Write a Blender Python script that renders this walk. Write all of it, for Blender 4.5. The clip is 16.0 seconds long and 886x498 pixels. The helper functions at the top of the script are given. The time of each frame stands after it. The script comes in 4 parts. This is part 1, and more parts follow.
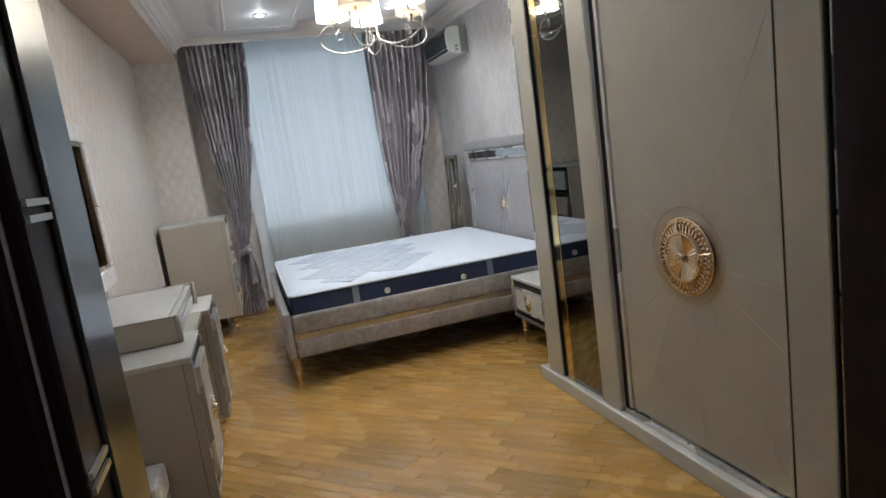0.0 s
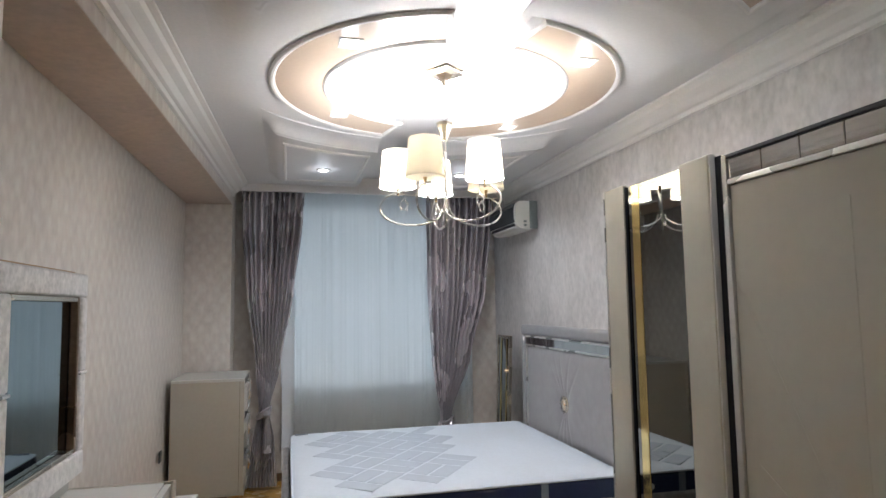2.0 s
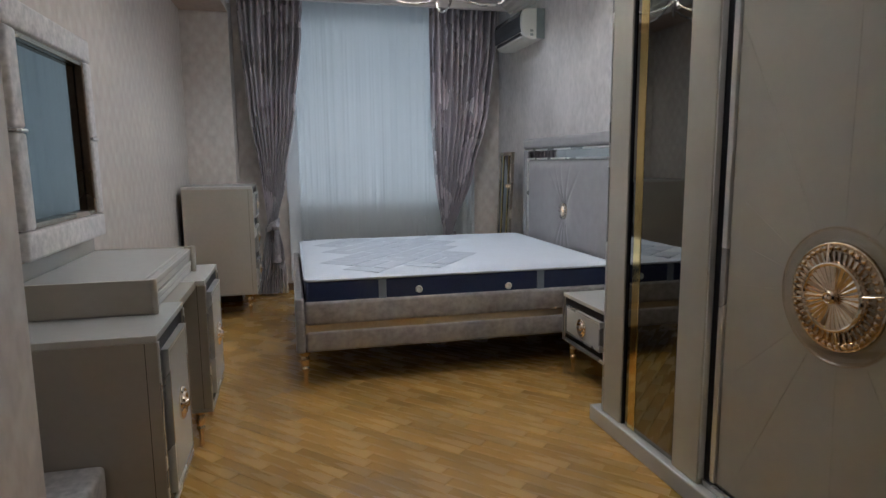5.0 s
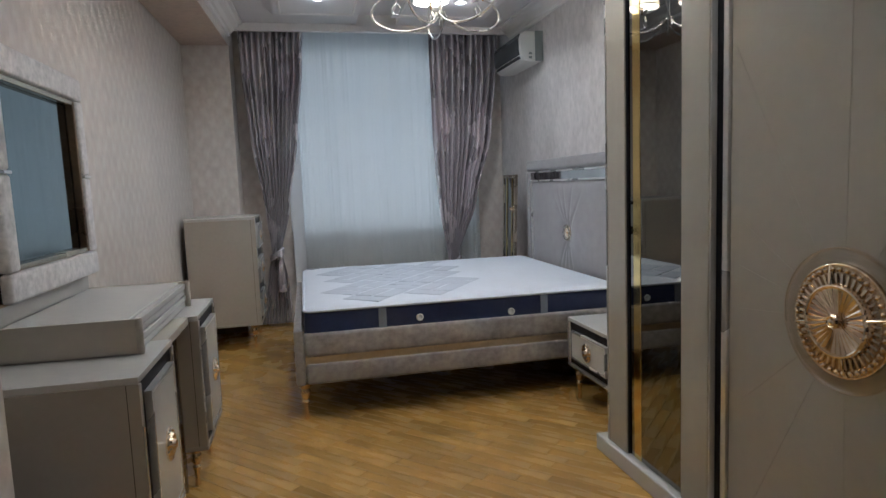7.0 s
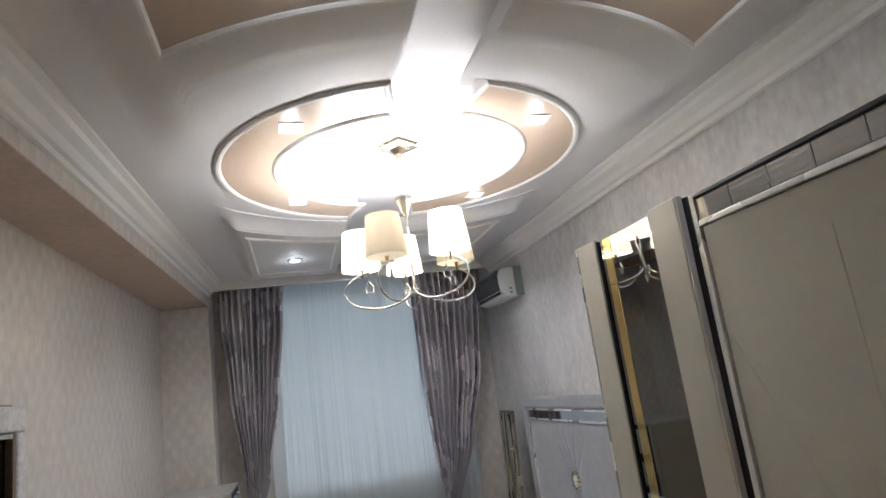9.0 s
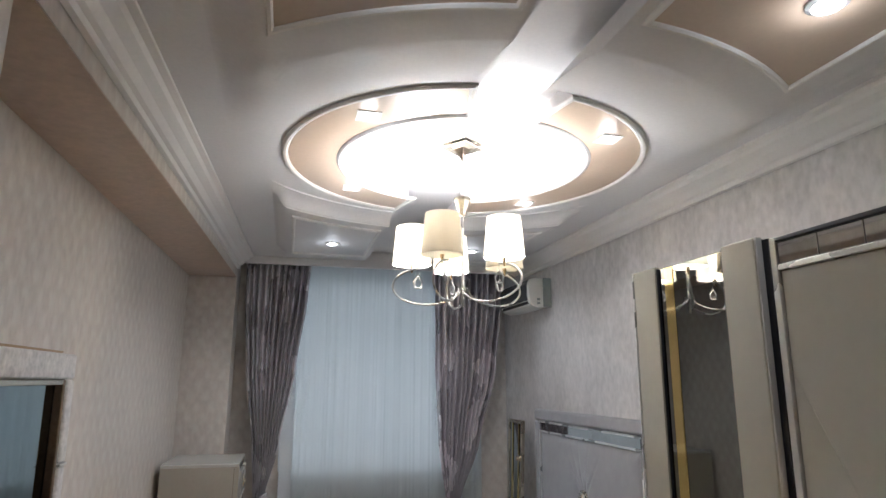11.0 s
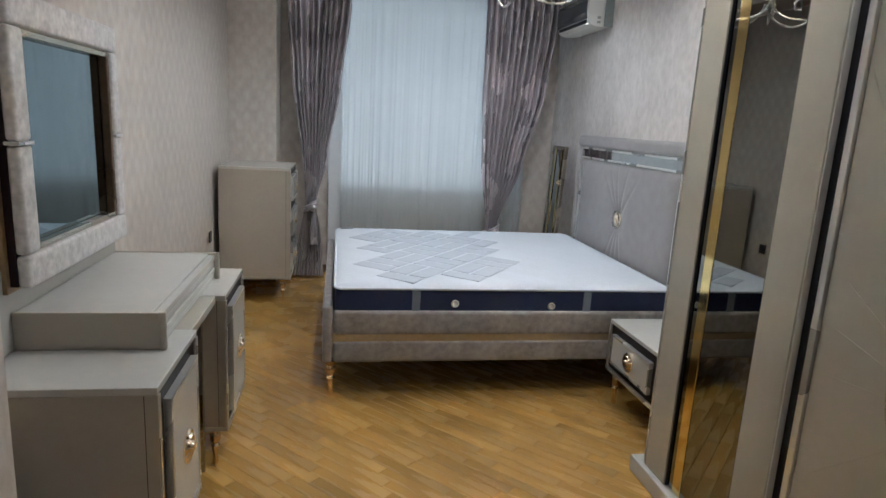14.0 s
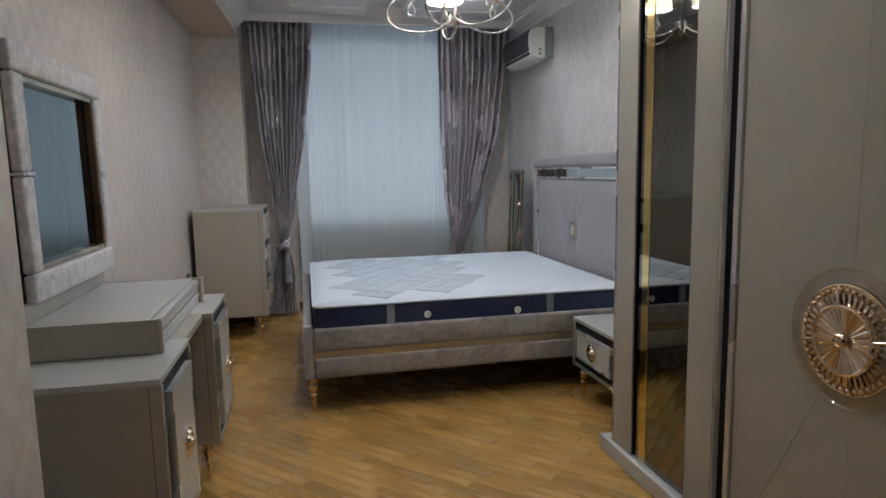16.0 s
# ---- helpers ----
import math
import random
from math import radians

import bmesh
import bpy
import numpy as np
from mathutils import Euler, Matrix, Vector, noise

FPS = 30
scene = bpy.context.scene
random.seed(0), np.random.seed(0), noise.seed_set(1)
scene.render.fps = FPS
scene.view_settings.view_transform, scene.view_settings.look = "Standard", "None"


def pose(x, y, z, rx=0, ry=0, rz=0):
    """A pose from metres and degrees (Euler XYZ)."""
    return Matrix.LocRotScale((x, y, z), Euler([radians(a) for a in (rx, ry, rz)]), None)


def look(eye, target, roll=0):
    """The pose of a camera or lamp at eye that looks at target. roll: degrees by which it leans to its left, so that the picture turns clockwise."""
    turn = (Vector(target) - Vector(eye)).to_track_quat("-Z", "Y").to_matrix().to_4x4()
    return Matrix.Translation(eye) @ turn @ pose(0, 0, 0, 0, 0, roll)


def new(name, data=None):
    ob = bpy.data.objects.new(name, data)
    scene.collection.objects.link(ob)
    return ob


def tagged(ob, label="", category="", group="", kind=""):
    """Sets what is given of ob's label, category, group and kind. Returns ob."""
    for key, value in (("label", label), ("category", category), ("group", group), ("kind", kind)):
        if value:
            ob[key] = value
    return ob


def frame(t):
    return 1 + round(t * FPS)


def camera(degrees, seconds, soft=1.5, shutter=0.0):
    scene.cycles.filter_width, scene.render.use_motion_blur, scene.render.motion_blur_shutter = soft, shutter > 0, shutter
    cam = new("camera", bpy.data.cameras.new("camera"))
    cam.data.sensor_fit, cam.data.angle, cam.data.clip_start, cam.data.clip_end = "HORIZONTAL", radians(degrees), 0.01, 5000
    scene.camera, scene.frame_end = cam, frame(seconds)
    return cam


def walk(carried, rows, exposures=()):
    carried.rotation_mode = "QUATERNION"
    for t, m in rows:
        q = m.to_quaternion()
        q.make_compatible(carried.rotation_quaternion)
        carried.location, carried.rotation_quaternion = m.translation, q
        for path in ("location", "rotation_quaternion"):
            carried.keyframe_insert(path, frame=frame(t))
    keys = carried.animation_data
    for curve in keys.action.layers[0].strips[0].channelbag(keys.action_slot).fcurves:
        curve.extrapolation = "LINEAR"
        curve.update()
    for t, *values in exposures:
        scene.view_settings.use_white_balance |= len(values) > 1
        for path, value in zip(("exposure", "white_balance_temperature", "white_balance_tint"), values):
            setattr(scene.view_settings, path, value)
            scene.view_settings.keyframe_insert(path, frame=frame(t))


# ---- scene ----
cam = camera(71.7, 16.0)
PATH = [
    (0, (-0.037, -0.001, 1.386), (0.542, 1.888, 1.072), -7.9),
    (0.5, (0.055, 0.26, 1.405), (0.53, 2.197, 1.258), -4.4),
    (1, (0.045, 0.443, 1.496), (0.496, 2.391, 1.536), -2.7),
    (1.5, (0.049, 0.56, 1.553), (0.532, 2.494, 1.714), -1.0),
    (2, (0.082, 0.62, 1.604), (0.57, 2.551, 1.789), -0.8),
    (2.5, (0.111, 0.645, 1.646), (0.592, 2.578, 1.827), -2.3),
    (3, (0.123, 0.687, 1.502), (0.605, 2.625, 1.624), -2.5),
    (3.5, (0.099, 0.67, 1.36), (0.569, 2.614, 1.346), -1.6),
    (4, (0.073, 0.659, 1.274), (0.548, 2.593, 1.088), -0.8),
    (4.2, (0.069, 0.645, 1.236), (0.539, 2.573, 0.983), -0.4),
    (6.3, (0.059, 0.468, 1.286), (0.517, 2.393, 0.993), -1.4),
    (6.5, (0.077, 0.492, 1.292), (0.525, 2.422, 1.016), -1.7),
    (7, (0.152, 0.594, 1.261), (0.584, 2.536, 1.053), -2.2),
    (7.5, (0.183, 0.663, 1.242), (0.612, 2.606, 1.039), -3.1),
    (8, (0.159, 0.716, 1.394), (0.589, 2.665, 1.262), -4.7),
    (8.5, (0.229, 0.753, 1.56), (0.716, 2.682, 1.763), -6.5),
    (9, (0.267, 0.765, 1.634), (0.766, 2.655, 2.056), -7.7),
    (9.2, (0.262, 0.786, 1.67), (0.74, 2.668, 2.146), -7.4),
    (11.3, (0.042, 0.802, 1.657), (0.528, 2.707, 2.027), 1.2),
    (11.5, (0.038, 0.837, 1.633), (0.533, 2.765, 1.828), 2.2),
    (12, (0.04, 0.89, 1.547), (0.524, 2.825, 1.399), 3.0),
    (12.5, (0.032, 0.914, 1.503), (0.468, 2.833, 1.148), 3.3),
    (13, (0.028, 0.939, 1.437), (0.421, 2.846, 0.981), 3.7),
    (13.5, (0.083, 0.91, 1.43), (0.454, 2.82, 0.967), 3.7),
    (14, (0.117, 0.846, 1.469), (0.459, 2.775, 1.067), 3.2),
    (14.5, (0.129, 0.779, 1.498), (0.458, 2.72, 1.143), 2.5),
    (15, (0.099, 0.675, 1.41), (0.409, 2.632, 1.132), 1.9),
    (15.5, (0.085, 0.587, 1.342), (0.459, 2.535, 1.085), -0.5),
    (16, (0.101, 0.576, 1.338), (0.53, 2.513, 1.084), -1.1),
]
EXPOSURES = [(0.0, 0.59, 5500, 6), (0.7, 0.54, 5450, 6), (1.6, 0.32, 5620, 7), (2.5, 0.32, 5620, 8), (3.5, 0.02, 5450, 8), (4.0, -0.03, 5450, 8), (6.5, -0.03, 5450, 8), (7.5, 0.27, 5450, 8), (8.0, 0.02, 5450, 8), (9.0, 0.14, 5620, 8), (11.3, 0.04, 5620, 8), (12.0, -0.13, 5450, 7), (12.6, 0.12, 5450, 7), (13.2, 0.64, 5500, 5), (14.0, 0.39, 5500, 6), (14.5, -0.13, 5450, 8), (15.5, -0.08, 5450, 8), (16.0, 0.07, 5450, 8)]
walk(cam, [(t, look(eye, target, roll)) for t, eye, target, roll in PATH], EXPOSURES)

# ---- light ----
world = bpy.data.worlds.new("world")
scene.world = world
world.use_nodes = True
wn = world.node_tree.nodes
sky = wn.new("ShaderNodeTexSky")
sky.sky_type = "NISHITA"
sky.sun_disc = False
sky.sun_elevation, sky.sun_rotation = radians(14), radians(150)
world.node_tree.links.new(sky.outputs[0], wn["Background"].inputs[0])
wn["Background"].inputs[1].default_value = 0.05


def lamp(name, kind, energy, colour, m, **more):
    data = bpy.data.lights.new(name, kind)
    data.energy, data.color = energy, colour
    if "radius" in more:
        data.shadow_soft_size = more["radius"]
    if "size" in more:
        data.shape, data.size, data.size_y = "RECTANGLE", more["size"][0], more["size"][1]
    if "cone" in more:
        data.spot_size, data.spot_blend = radians(more["cone"]), 0.6
    ob = new(name, data)
    ob.matrix_world = m
    return ob


WARM, COOL = (1.0, 0.93, 0.86), (0.94, 0.975, 1.0)
SUN = lamp("sun", "SUN", 0.5, (1.0, 0.96, 0.9), look((0, 0, 0), (-0.5, -1.0, -0.45)))
SUN.data.angle = radians(12)
# daylight in the window's opening
lamp("window_daylight", "AREA", 4.6, COOL, look((0.98, 6.95, 1.85), (0.98, 5.0, 1.75)), size=(1.9, 1.9))
BULB, SPOT, HALL_FILL = 57.0, 18.0, 2.5

# ---- materials ----
def material(name, colour, rough=0.5, metal=0.0, vary=0.12, coarse=3.0, fine=60.0, bump=0.05, stretch=(1, 1, 1), coat=0.0, sheen=0.0, per_object=0.0, clear=0.0, island=0.0, even=False):
    mat = bpy.data.materials.new(name)
    mat.use_nodes = True
    nodes, links = mat.node_tree.nodes, mat.node_tree.links
    bsdf = nodes["Principled BSDF"]
    bsdf.inputs["Metallic"].default_value = metal
    bsdf.inputs["Coat Weight"].default_value = coat
    bsdf.inputs["Coat Roughness"].default_value = 0.12
    bsdf.inputs["Sheen Weight"].default_value = sheen
    bsdf.inputs["Sheen Roughness"].default_value = 0.35
    bsdf.inputs["Transmission Weight"].default_value = clear
    coord, mapping = nodes.new("ShaderNodeTexCoord"), nodes.new("ShaderNodeMapping")
    mapping.inputs["Scale"].default_value = stretch
    links.new(coord.outputs["Object"], mapping.inputs[0])
    big, small = nodes.new("ShaderNodeTexNoise"), nodes.new("ShaderNodeTexNoise")
    big.inputs["Scale"].default_value, big.inputs["Detail"].default_value = coarse, 4
    small.inputs["Scale"].default_value, small.inputs["Detail"].default_value = fine, 3
    for n in (big, small):
        links.new(mapping.outputs[0], n.inputs["Vector"])
    add = nodes.new("ShaderNodeMath")
    add.operation = "ADD"
    links.new(big.outputs[0], add.inputs[0])
    links.new(small.outputs[0], add.inputs[1])
    last = add.outputs[0]
    if per_object or island:
        source = nodes.new("ShaderNodeObjectInfo" if per_object else "ShaderNodeNewGeometry")
        scale = nodes.new("ShaderNodeMath")
        scale.operation = "MULTIPLY_ADD"
        scale.inputs[1].default_value = per_object or island
        links.new(source.outputs["Random" if per_object else "Random Per Island"], scale.inputs[0])
        links.new(last, scale.inputs[2])
        last = scale.outputs[0]
    span = nodes.new("ShaderNodeMapRange")
    span.inputs["From Min"].default_value, span.inputs["From Max"].default_value = 0.6, 1.4 + (per_object or island)
    links.new(last, span.inputs[0])
    ramp = nodes.new("ShaderNodeMix")
    ramp.data_type = "RGBA"
    ramp.inputs[6].default_value = (*[c * (1 - vary) for c in colour], 1)
    ramp.inputs[7].default_value = (*[min(1, c * (1 + vary)) for c in colour], 1)
    links.new(span.outputs[0], ramp.inputs[0])
    links.new(ramp.outputs[2], bsdf.inputs["Base Color"])
    rr = nodes.new("ShaderNodeMapRange")
    rr.inputs["From Min"].default_value, rr.inputs["From Max"].default_value = 0.3, 0.7
    rr.inputs["To Min"].default_value, rr.inputs["To Max"].default_value = rough * 0.85, min(1, rough * 1.15)
    links.new(big.outputs[0], rr.inputs[0])
    if even:
        bsdf.inputs["Roughness"].default_value = rough
    else:
        links.new(rr.outputs[0], bsdf.inputs["Roughness"])
    if bump:
        b = nodes.new("ShaderNodeBump")
        b.inputs["Strength"].default_value, b.inputs["Distance"].default_value = bump, 0.004
        links.new(add.outputs[0], b.inputs["Height"])
        links.new(b.outputs[0], bsdf.inputs["Normal"])
    return mat


def glow(name, colour, strength):
    mat = bpy.data.materials.new(name)
    mat.use_nodes = True
    bsdf = mat.node_tree.nodes["Principled BSDF"]
    bsdf.inputs["Base Color"].default_value = (*colour, 1)
    bsdf.inputs["Emission Color"].default_value = (*colour, 1)
    bsdf.inputs["Emission Strength"].default_value = strength
    return mat


def cloth(name, colour, through_share, vary=0.1, rough=0.8, clear=0.0, shine=0.0):
    """A thin cloth that lets some light through."""
    mat = material(name, colour, rough, shine, vary=vary, coarse=5, fine=140, bump=0.1, stretch=(1, 1, 0.35), sheen=0.3)
    nodes, links = mat.node_tree.nodes, mat.node_tree.links
    bsdf, out = nodes["Principled BSDF"], nodes["Material Output"]
    trans, mix = nodes.new("ShaderNodeBsdfTranslucent"), nodes.new("ShaderNodeMixShader")
    trans.inputs[0].default_value = (*colour, 1)
    mix.inputs[0].default_value = through_share
    links.new(bsdf.outputs[0], mix.inputs[1])
    links.new(trans.outputs[0], mix.inputs[2])
    last = mix
    if clear:
        see, mix2 = nodes.new("ShaderNodeBsdfTransparent"), nodes.new("ShaderNodeMixShader")
        mix2.inputs[0].default_value = clear
        links.new(mix.outputs[0], mix2.inputs[1])
        links.new(see.outputs[0], mix2.inputs[2])
        last = mix2
    links.new(last.outputs[0], out.inputs[0])
    return mat


def wallpaper(name, colour, figured=1.0, clouds=0.15):
    """Embossed vinyl paper: a small diamond relief over soft vertical clouds."""
    mat = material(name, colour, 0.45, vary=clouds, coarse=3.2, fine=30, bump=0.3, stretch=(1, 1, 0.6))
    nodes, links = mat.node_tree.nodes, mat.node_tree.links
    bsdf = nodes["Principled BSDF"]
    coord = nodes.new("ShaderNodeTexCoord")
    split = nodes.new("ShaderNodeSeparateXYZ")
    links.new(coord.outputs["Object"], split.inputs[0])

    def calc(kind, one, two=None):
        node = nodes.new("ShaderNodeMath")
        node.operation = kind
        for socket, value in zip(node.inputs, (one, two)):
            if value is None:
                continue
            if hasattr(value, "default_value"):
                links.new(value, socket)
            else:
                socket.default_value = value
        return node.outputs[0]

    wobble = nodes.new("ShaderNodeTexNoise")
    wobble.inputs["Scale"].default_value, wobble.inputs["Detail"].default_value = 22, 3
    links.new(coord.outputs["Object"], wobble.inputs["Vector"])
    along = calc("ADD", calc("ADD", split.outputs[0], split.outputs[1]), calc("MULTIPLY", wobble.outputs[0], 0.055))
    figure = calc("MULTIPLY", calc("SINE", calc("MULTIPLY", along, 52.0)), calc("SINE", calc("MULTIPLY", split.outputs[2], 36.0)))
    figure = calc("ADD", figure, calc("MULTIPLY", wobble.outputs[0], 1.4))
    b = nodes.new("ShaderNodeBump")
    b.inputs["Strength"].default_value, b.inputs["Distance"].default_value = 0.22 * figured, 0.004
    links.new(figure, b.inputs["Height"])
    # the raised figures carry a paler, pearly print
    pearl, mixer = nodes.new("ShaderNodeMapRange"), nodes.new("ShaderNodeMix")
    pearl.inputs["From Min"].default_value, pearl.inputs["From Max"].default_value = 0.5, 1.7
    pearl.inputs["To Min"].default_value, pearl.inputs["To Max"].default_value = 0.0, 0.26 * figured
    links.new(figure, pearl.inputs[0])
    mixer.data_type = "RGBA"
    mixer.inputs[7].default_value = (*[min(0.8, q * 1.5) for q in colour], 1)
    links.new(pearl.outputs[0], mixer.inputs[0])
    links.new(bsdf.inputs["Base Color"].links[0].from_socket, mixer.inputs[6])
    links.new(mixer.outputs[2], bsdf.inputs["Base Color"])
    old = bsdf.inputs["Normal"].links[0].from_socket
    links.new(old, b.inputs["Normal"])
    links.new(b.outputs[0], bsdf.inputs["Normal"])
    return mat


PAPER = wallpaper("wallpaper", (0.60, 0.54, 0.487))
PAPER_PLAIN = wallpaper("plain_wallpaper", (0.575, 0.545, 0.525), 0.2, 0.24)
PLASTER = material("white_plaster", (0.73, 0.71, 0.705), 0.55, vary=0.05, bump=0.03)
MOULD = material("white_moulding", (0.80, 0.77, 0.74), 0.4, vary=0.04, bump=0.02)
TAN = material("beige_gloss_paint", (0.55, 0.425, 0.315), 0.36, vary=0.05, coat=0.3, bump=0.02)
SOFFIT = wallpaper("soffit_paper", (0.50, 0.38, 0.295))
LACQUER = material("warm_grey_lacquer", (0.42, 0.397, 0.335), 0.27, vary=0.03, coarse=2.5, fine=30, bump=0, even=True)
# LACQUER darkened and warmed: shade painted on sides turned from the chandelier.
LACQUER_SHADED = material("shaded_lacquer", (0.40, 0.362, 0.30), 0.3, vary=0.04, coarse=2.5, fine=40, bump=0, even=True)
# Pale grey lacquer, also lightened to paint the window's reflection on tops.
LACQUER_PALE_SHEEN = material("pale_sheen_lacquer", (0.55, 0.54, 0.505), 0.21, vary=0.03, coarse=2.5, fine=30, bump=0, even=True)
DARK_GLASS = material("black_glass", (0.018, 0.013, 0.011), 0.5, 0.0, vary=0.2, bump=0)
DARK_GLASS.node_tree.nodes["Principled BSDF"].inputs["Specular IOR Level"].default_value = 0.15
CHAMPAGNE = material("champagne_strip", (0.62, 0.55, 0.44), 0.26, 1.0, vary=0.06, bump=0)
GILT = material("gilt_inlay", (0.46, 0.385, 0.275), 0.34, 0.6, vary=0.12, bump=0.01)
SIDE = material("grey_board", (0.34, 0.31, 0.27), 0.45, vary=0.08, coarse=4, fine=80, stretch=(1, 1, 0.2))
SILVER = material("satin_silver", (0.69, 0.68, 0.66), 0.28, 0.65, vary=0.06, bump=0.01)
GOLD = material("rose_gold", (0.94, 0.80, 0.63), 0.09, 1.0, vary=0.08, bump=0.02)
BRASS = material("gold_leaf", (0.78, 0.59, 0.33), 0.22, 1.0, vary=0.1, bump=0.03)
GOLD_MIRROR = material("gold_mirror_strip", (0.80, 0.62, 0.26), 0.10, 1.0, vary=0.04, bump=0)
SMOKED = material("smoked_mirror", (0.23, 0.23, 0.215), 0.025, 1.0, vary=0.02, bump=0)
MIRROR = material("mirror", (0.20, 0.245, 0.265), 0.03, 1.0, vary=0.01, bump=0)
STRIP_MIRROR = material("bronze_mirror_strip", (0.42, 0.41, 0.40), 0.04, 1.0, vary=0.03, bump=0)
BLACK = material("black_gap", (0.008, 0.008, 0.012), 0.4, vary=0.1, bump=0)
VELVET = material("grey_velvet", (0.335, 0.315, 0.305), 0.7, vary=0.34, coarse=9, fine=30, bump=0.1, sheen=0.5)
HEAD_VELVET = material("smooth_grey_velvet", (0.275, 0.262, 0.265), 0.7, vary=0.12, coarse=3, fine=14, bump=0.04, sheen=0.5)
CRUSHED = material("crushed_velvet", (0.62, 0.595, 0.575), 0.55, vary=0.34, coarse=18, fine=50, bump=0.3, sheen=0.6)
NAVY = material("navy_ticking", (0.012, 0.022, 0.072), 0.7, vary=0.2, coarse=8, fine=120, bump=0.1, sheen=0.2)
TICKING = material("white_ticking", (0.69, 0.745, 0.82), 0.75, vary=0.05, coarse=4, fine=45, bump=0.25, sheen=0.2)
QUILT = material("grey_quilted_print", (0.52, 0.57, 0.645), 0.75, vary=0.08, coarse=10, fine=60, bump=0.35, stretch=(1, 4, 1))
UNDERBED_SHADE = material("underbed_shade", (0.018, 0.015, 0.013), 0.9, vary=0.2)
STRAP = material("grey_strap", (0.20, 0.23, 0.28), 0.7, vary=0.12, fine=150, bump=0.1)
WHITE_PLASTIC = material("white_plastic", (0.72, 0.72, 0.68), 0.35, vary=0.03, bump=0.01)
# Air conditioner front: its shade and dark reflections are put into the colour.
AC_FRONT_SHADED = material("shaded_gloss_panel", (0.085, 0.092, 0.098), 0.2, vary=0.1, bump=0)
GREY_PLASTIC = material("grey_plastic", (0.25, 0.28, 0.27), 0.4, vary=0.05, bump=0.01)
DARK_WOOD = material("dark_lacquered_wood", (0.012, 0.007, 0.006), 0.3, vary=0.4, coarse=3, fine=40, stretch=(6, 6, 0.6), bump=0.05, coat=0.08)
MAROON = material("dark_maroon_wood", (0.020, 0.008, 0.010), 0.4, vary=0.3, coarse=3, fine=40, stretch=(6, 6, 0.6), bump=0.05)
CASING = material("glossy_dark_casing", (0.05, 0.046, 0.044), 0.24, vary=0.1, coat=0.25, bump=0)
for dark in (DARK_WOOD, MAROON):
    dark.node_tree.nodes["Principled BSDF"].inputs["Specular IOR Level"].default_value = 0.2
DRAPE = cloth("satin_drape", (0.565, 0.525, 0.545), 0.02, vary=0.18, rough=0.27, shine=0.55)
SHEER = cloth("white_sheer", (0.665, 0.695, 0.70), 0.5, vary=0.04)
SHADE = cloth("cream_lampshade", (0.93, 0.89, 0.80), 0.8, vary=0.03)
OAK = material("oak_plank", (0.425, 0.25, 0.062), 0.27, vary=0.33, coarse=2.2, fine=14, stretch=(9, 0.9, 1), bump=0.03, coat=0.35, per_object=1.7)
OAK_FAR = material("oak_planks", (0.425, 0.25, 0.062), 0.27, vary=0.33, coarse=2.2, fine=14, stretch=(2, 2, 1), bump=0.03, coat=0.35, island=1.7)
SUBFLOOR = material("dark_joint", (0.28, 0.16, 0.045), 0.7, vary=0.2)
PENDANT = material("bright_cut_crystal", (0.88, 0.90, 0.92), 0.12, vary=0.05, bump=0, coat=0.8, clear=0.35)
CRYSTAL = material("crystal", (0.95, 0.95, 0.95), 0.02, vary=0.0, bump=0, clear=1.0)
ACRYLIC = bpy.data.materials.new("clear_acrylic")
ACRYLIC.use_nodes = True
an, al = ACRYLIC.node_tree.nodes, ACRYLIC.node_tree.links
clear_through, shine, acrylic_mix = an.new("ShaderNodeBsdfTransparent"), an.new("ShaderNodeBsdfGlossy"), an.new("ShaderNodeMixShader")
clear_through.inputs[0].default_value = (0.98, 0.95, 0.91, 1)
shine.inputs["Roughness"].default_value = 0.04
acrylic_mix.inputs[0].default_value = 0.14
al.new(clear_through.outputs[0], acrylic_mix.inputs[1])
al.new(shine.outputs[0], acrylic_mix.inputs[2])
al.new(acrylic_mix.outputs[0], an["Material Output"].inputs[0])
ANTIQUE = material("antique_gold_recess", (0.55, 0.42, 0.28), 0.18, 1.0, vary=0.2, bump=0.02)
LAMP_FACE = glow("lamp_face", (1.0, 0.95, 0.88), 14)
BULB_GLOW = glow("bulb", (1.0, 0.88, 0.72), 18)
PANE = material("window_glass", (0.9, 0.95, 0.97), 0.01, vary=0.0, bump=0, clear=1.0)
PVC = material("white_frame", (0.78, 0.80, 0.82), 0.35, vary=0.03, bump=0.01)
CONCRETE = material("grey_render", (0.34, 0.35, 0.36), 0.85, vary=0.12, coarse=0.6, fine=8)

# ---- mesh helpers ----
BASES = {}


def thing(name, base, label, category, group="", kind=""):
    ob = new(name)
    ob.empty_display_size = 0.1
    ob.location = base
    BASES[ob] = Vector(base)
    return tagged(ob, label, category, group, kind)


def part(name, bm, mat, parent=None, label="", smooth=False, kind=""):
    mesh = bpy.data.meshes.new(name)
    base = Vector((0, 0, 0))
    if parent is not None:
        base = BASES[parent]
        bmesh.ops.translate(bm, verts=bm.verts, vec=-base)
    bmesh.ops.recalc_face_normals(bm, faces=bm.faces)
    bm.to_mesh(mesh)
    bm.free()
    mesh.materials.append(mat)
    if smooth:
        mesh.shade_smooth()
        mesh.set_sharp_from_angle(angle=radians(40))
    ob = new(name, mesh)
    if parent is not None:
        ob.parent = parent
    BASES[ob] = base
    if label or kind:
        tagged(ob, label, kind=kind)
    return ob


def structure(name, bm, mat, label, category):
    return tagged(part(name, bm, mat), label, category, kind="structure")


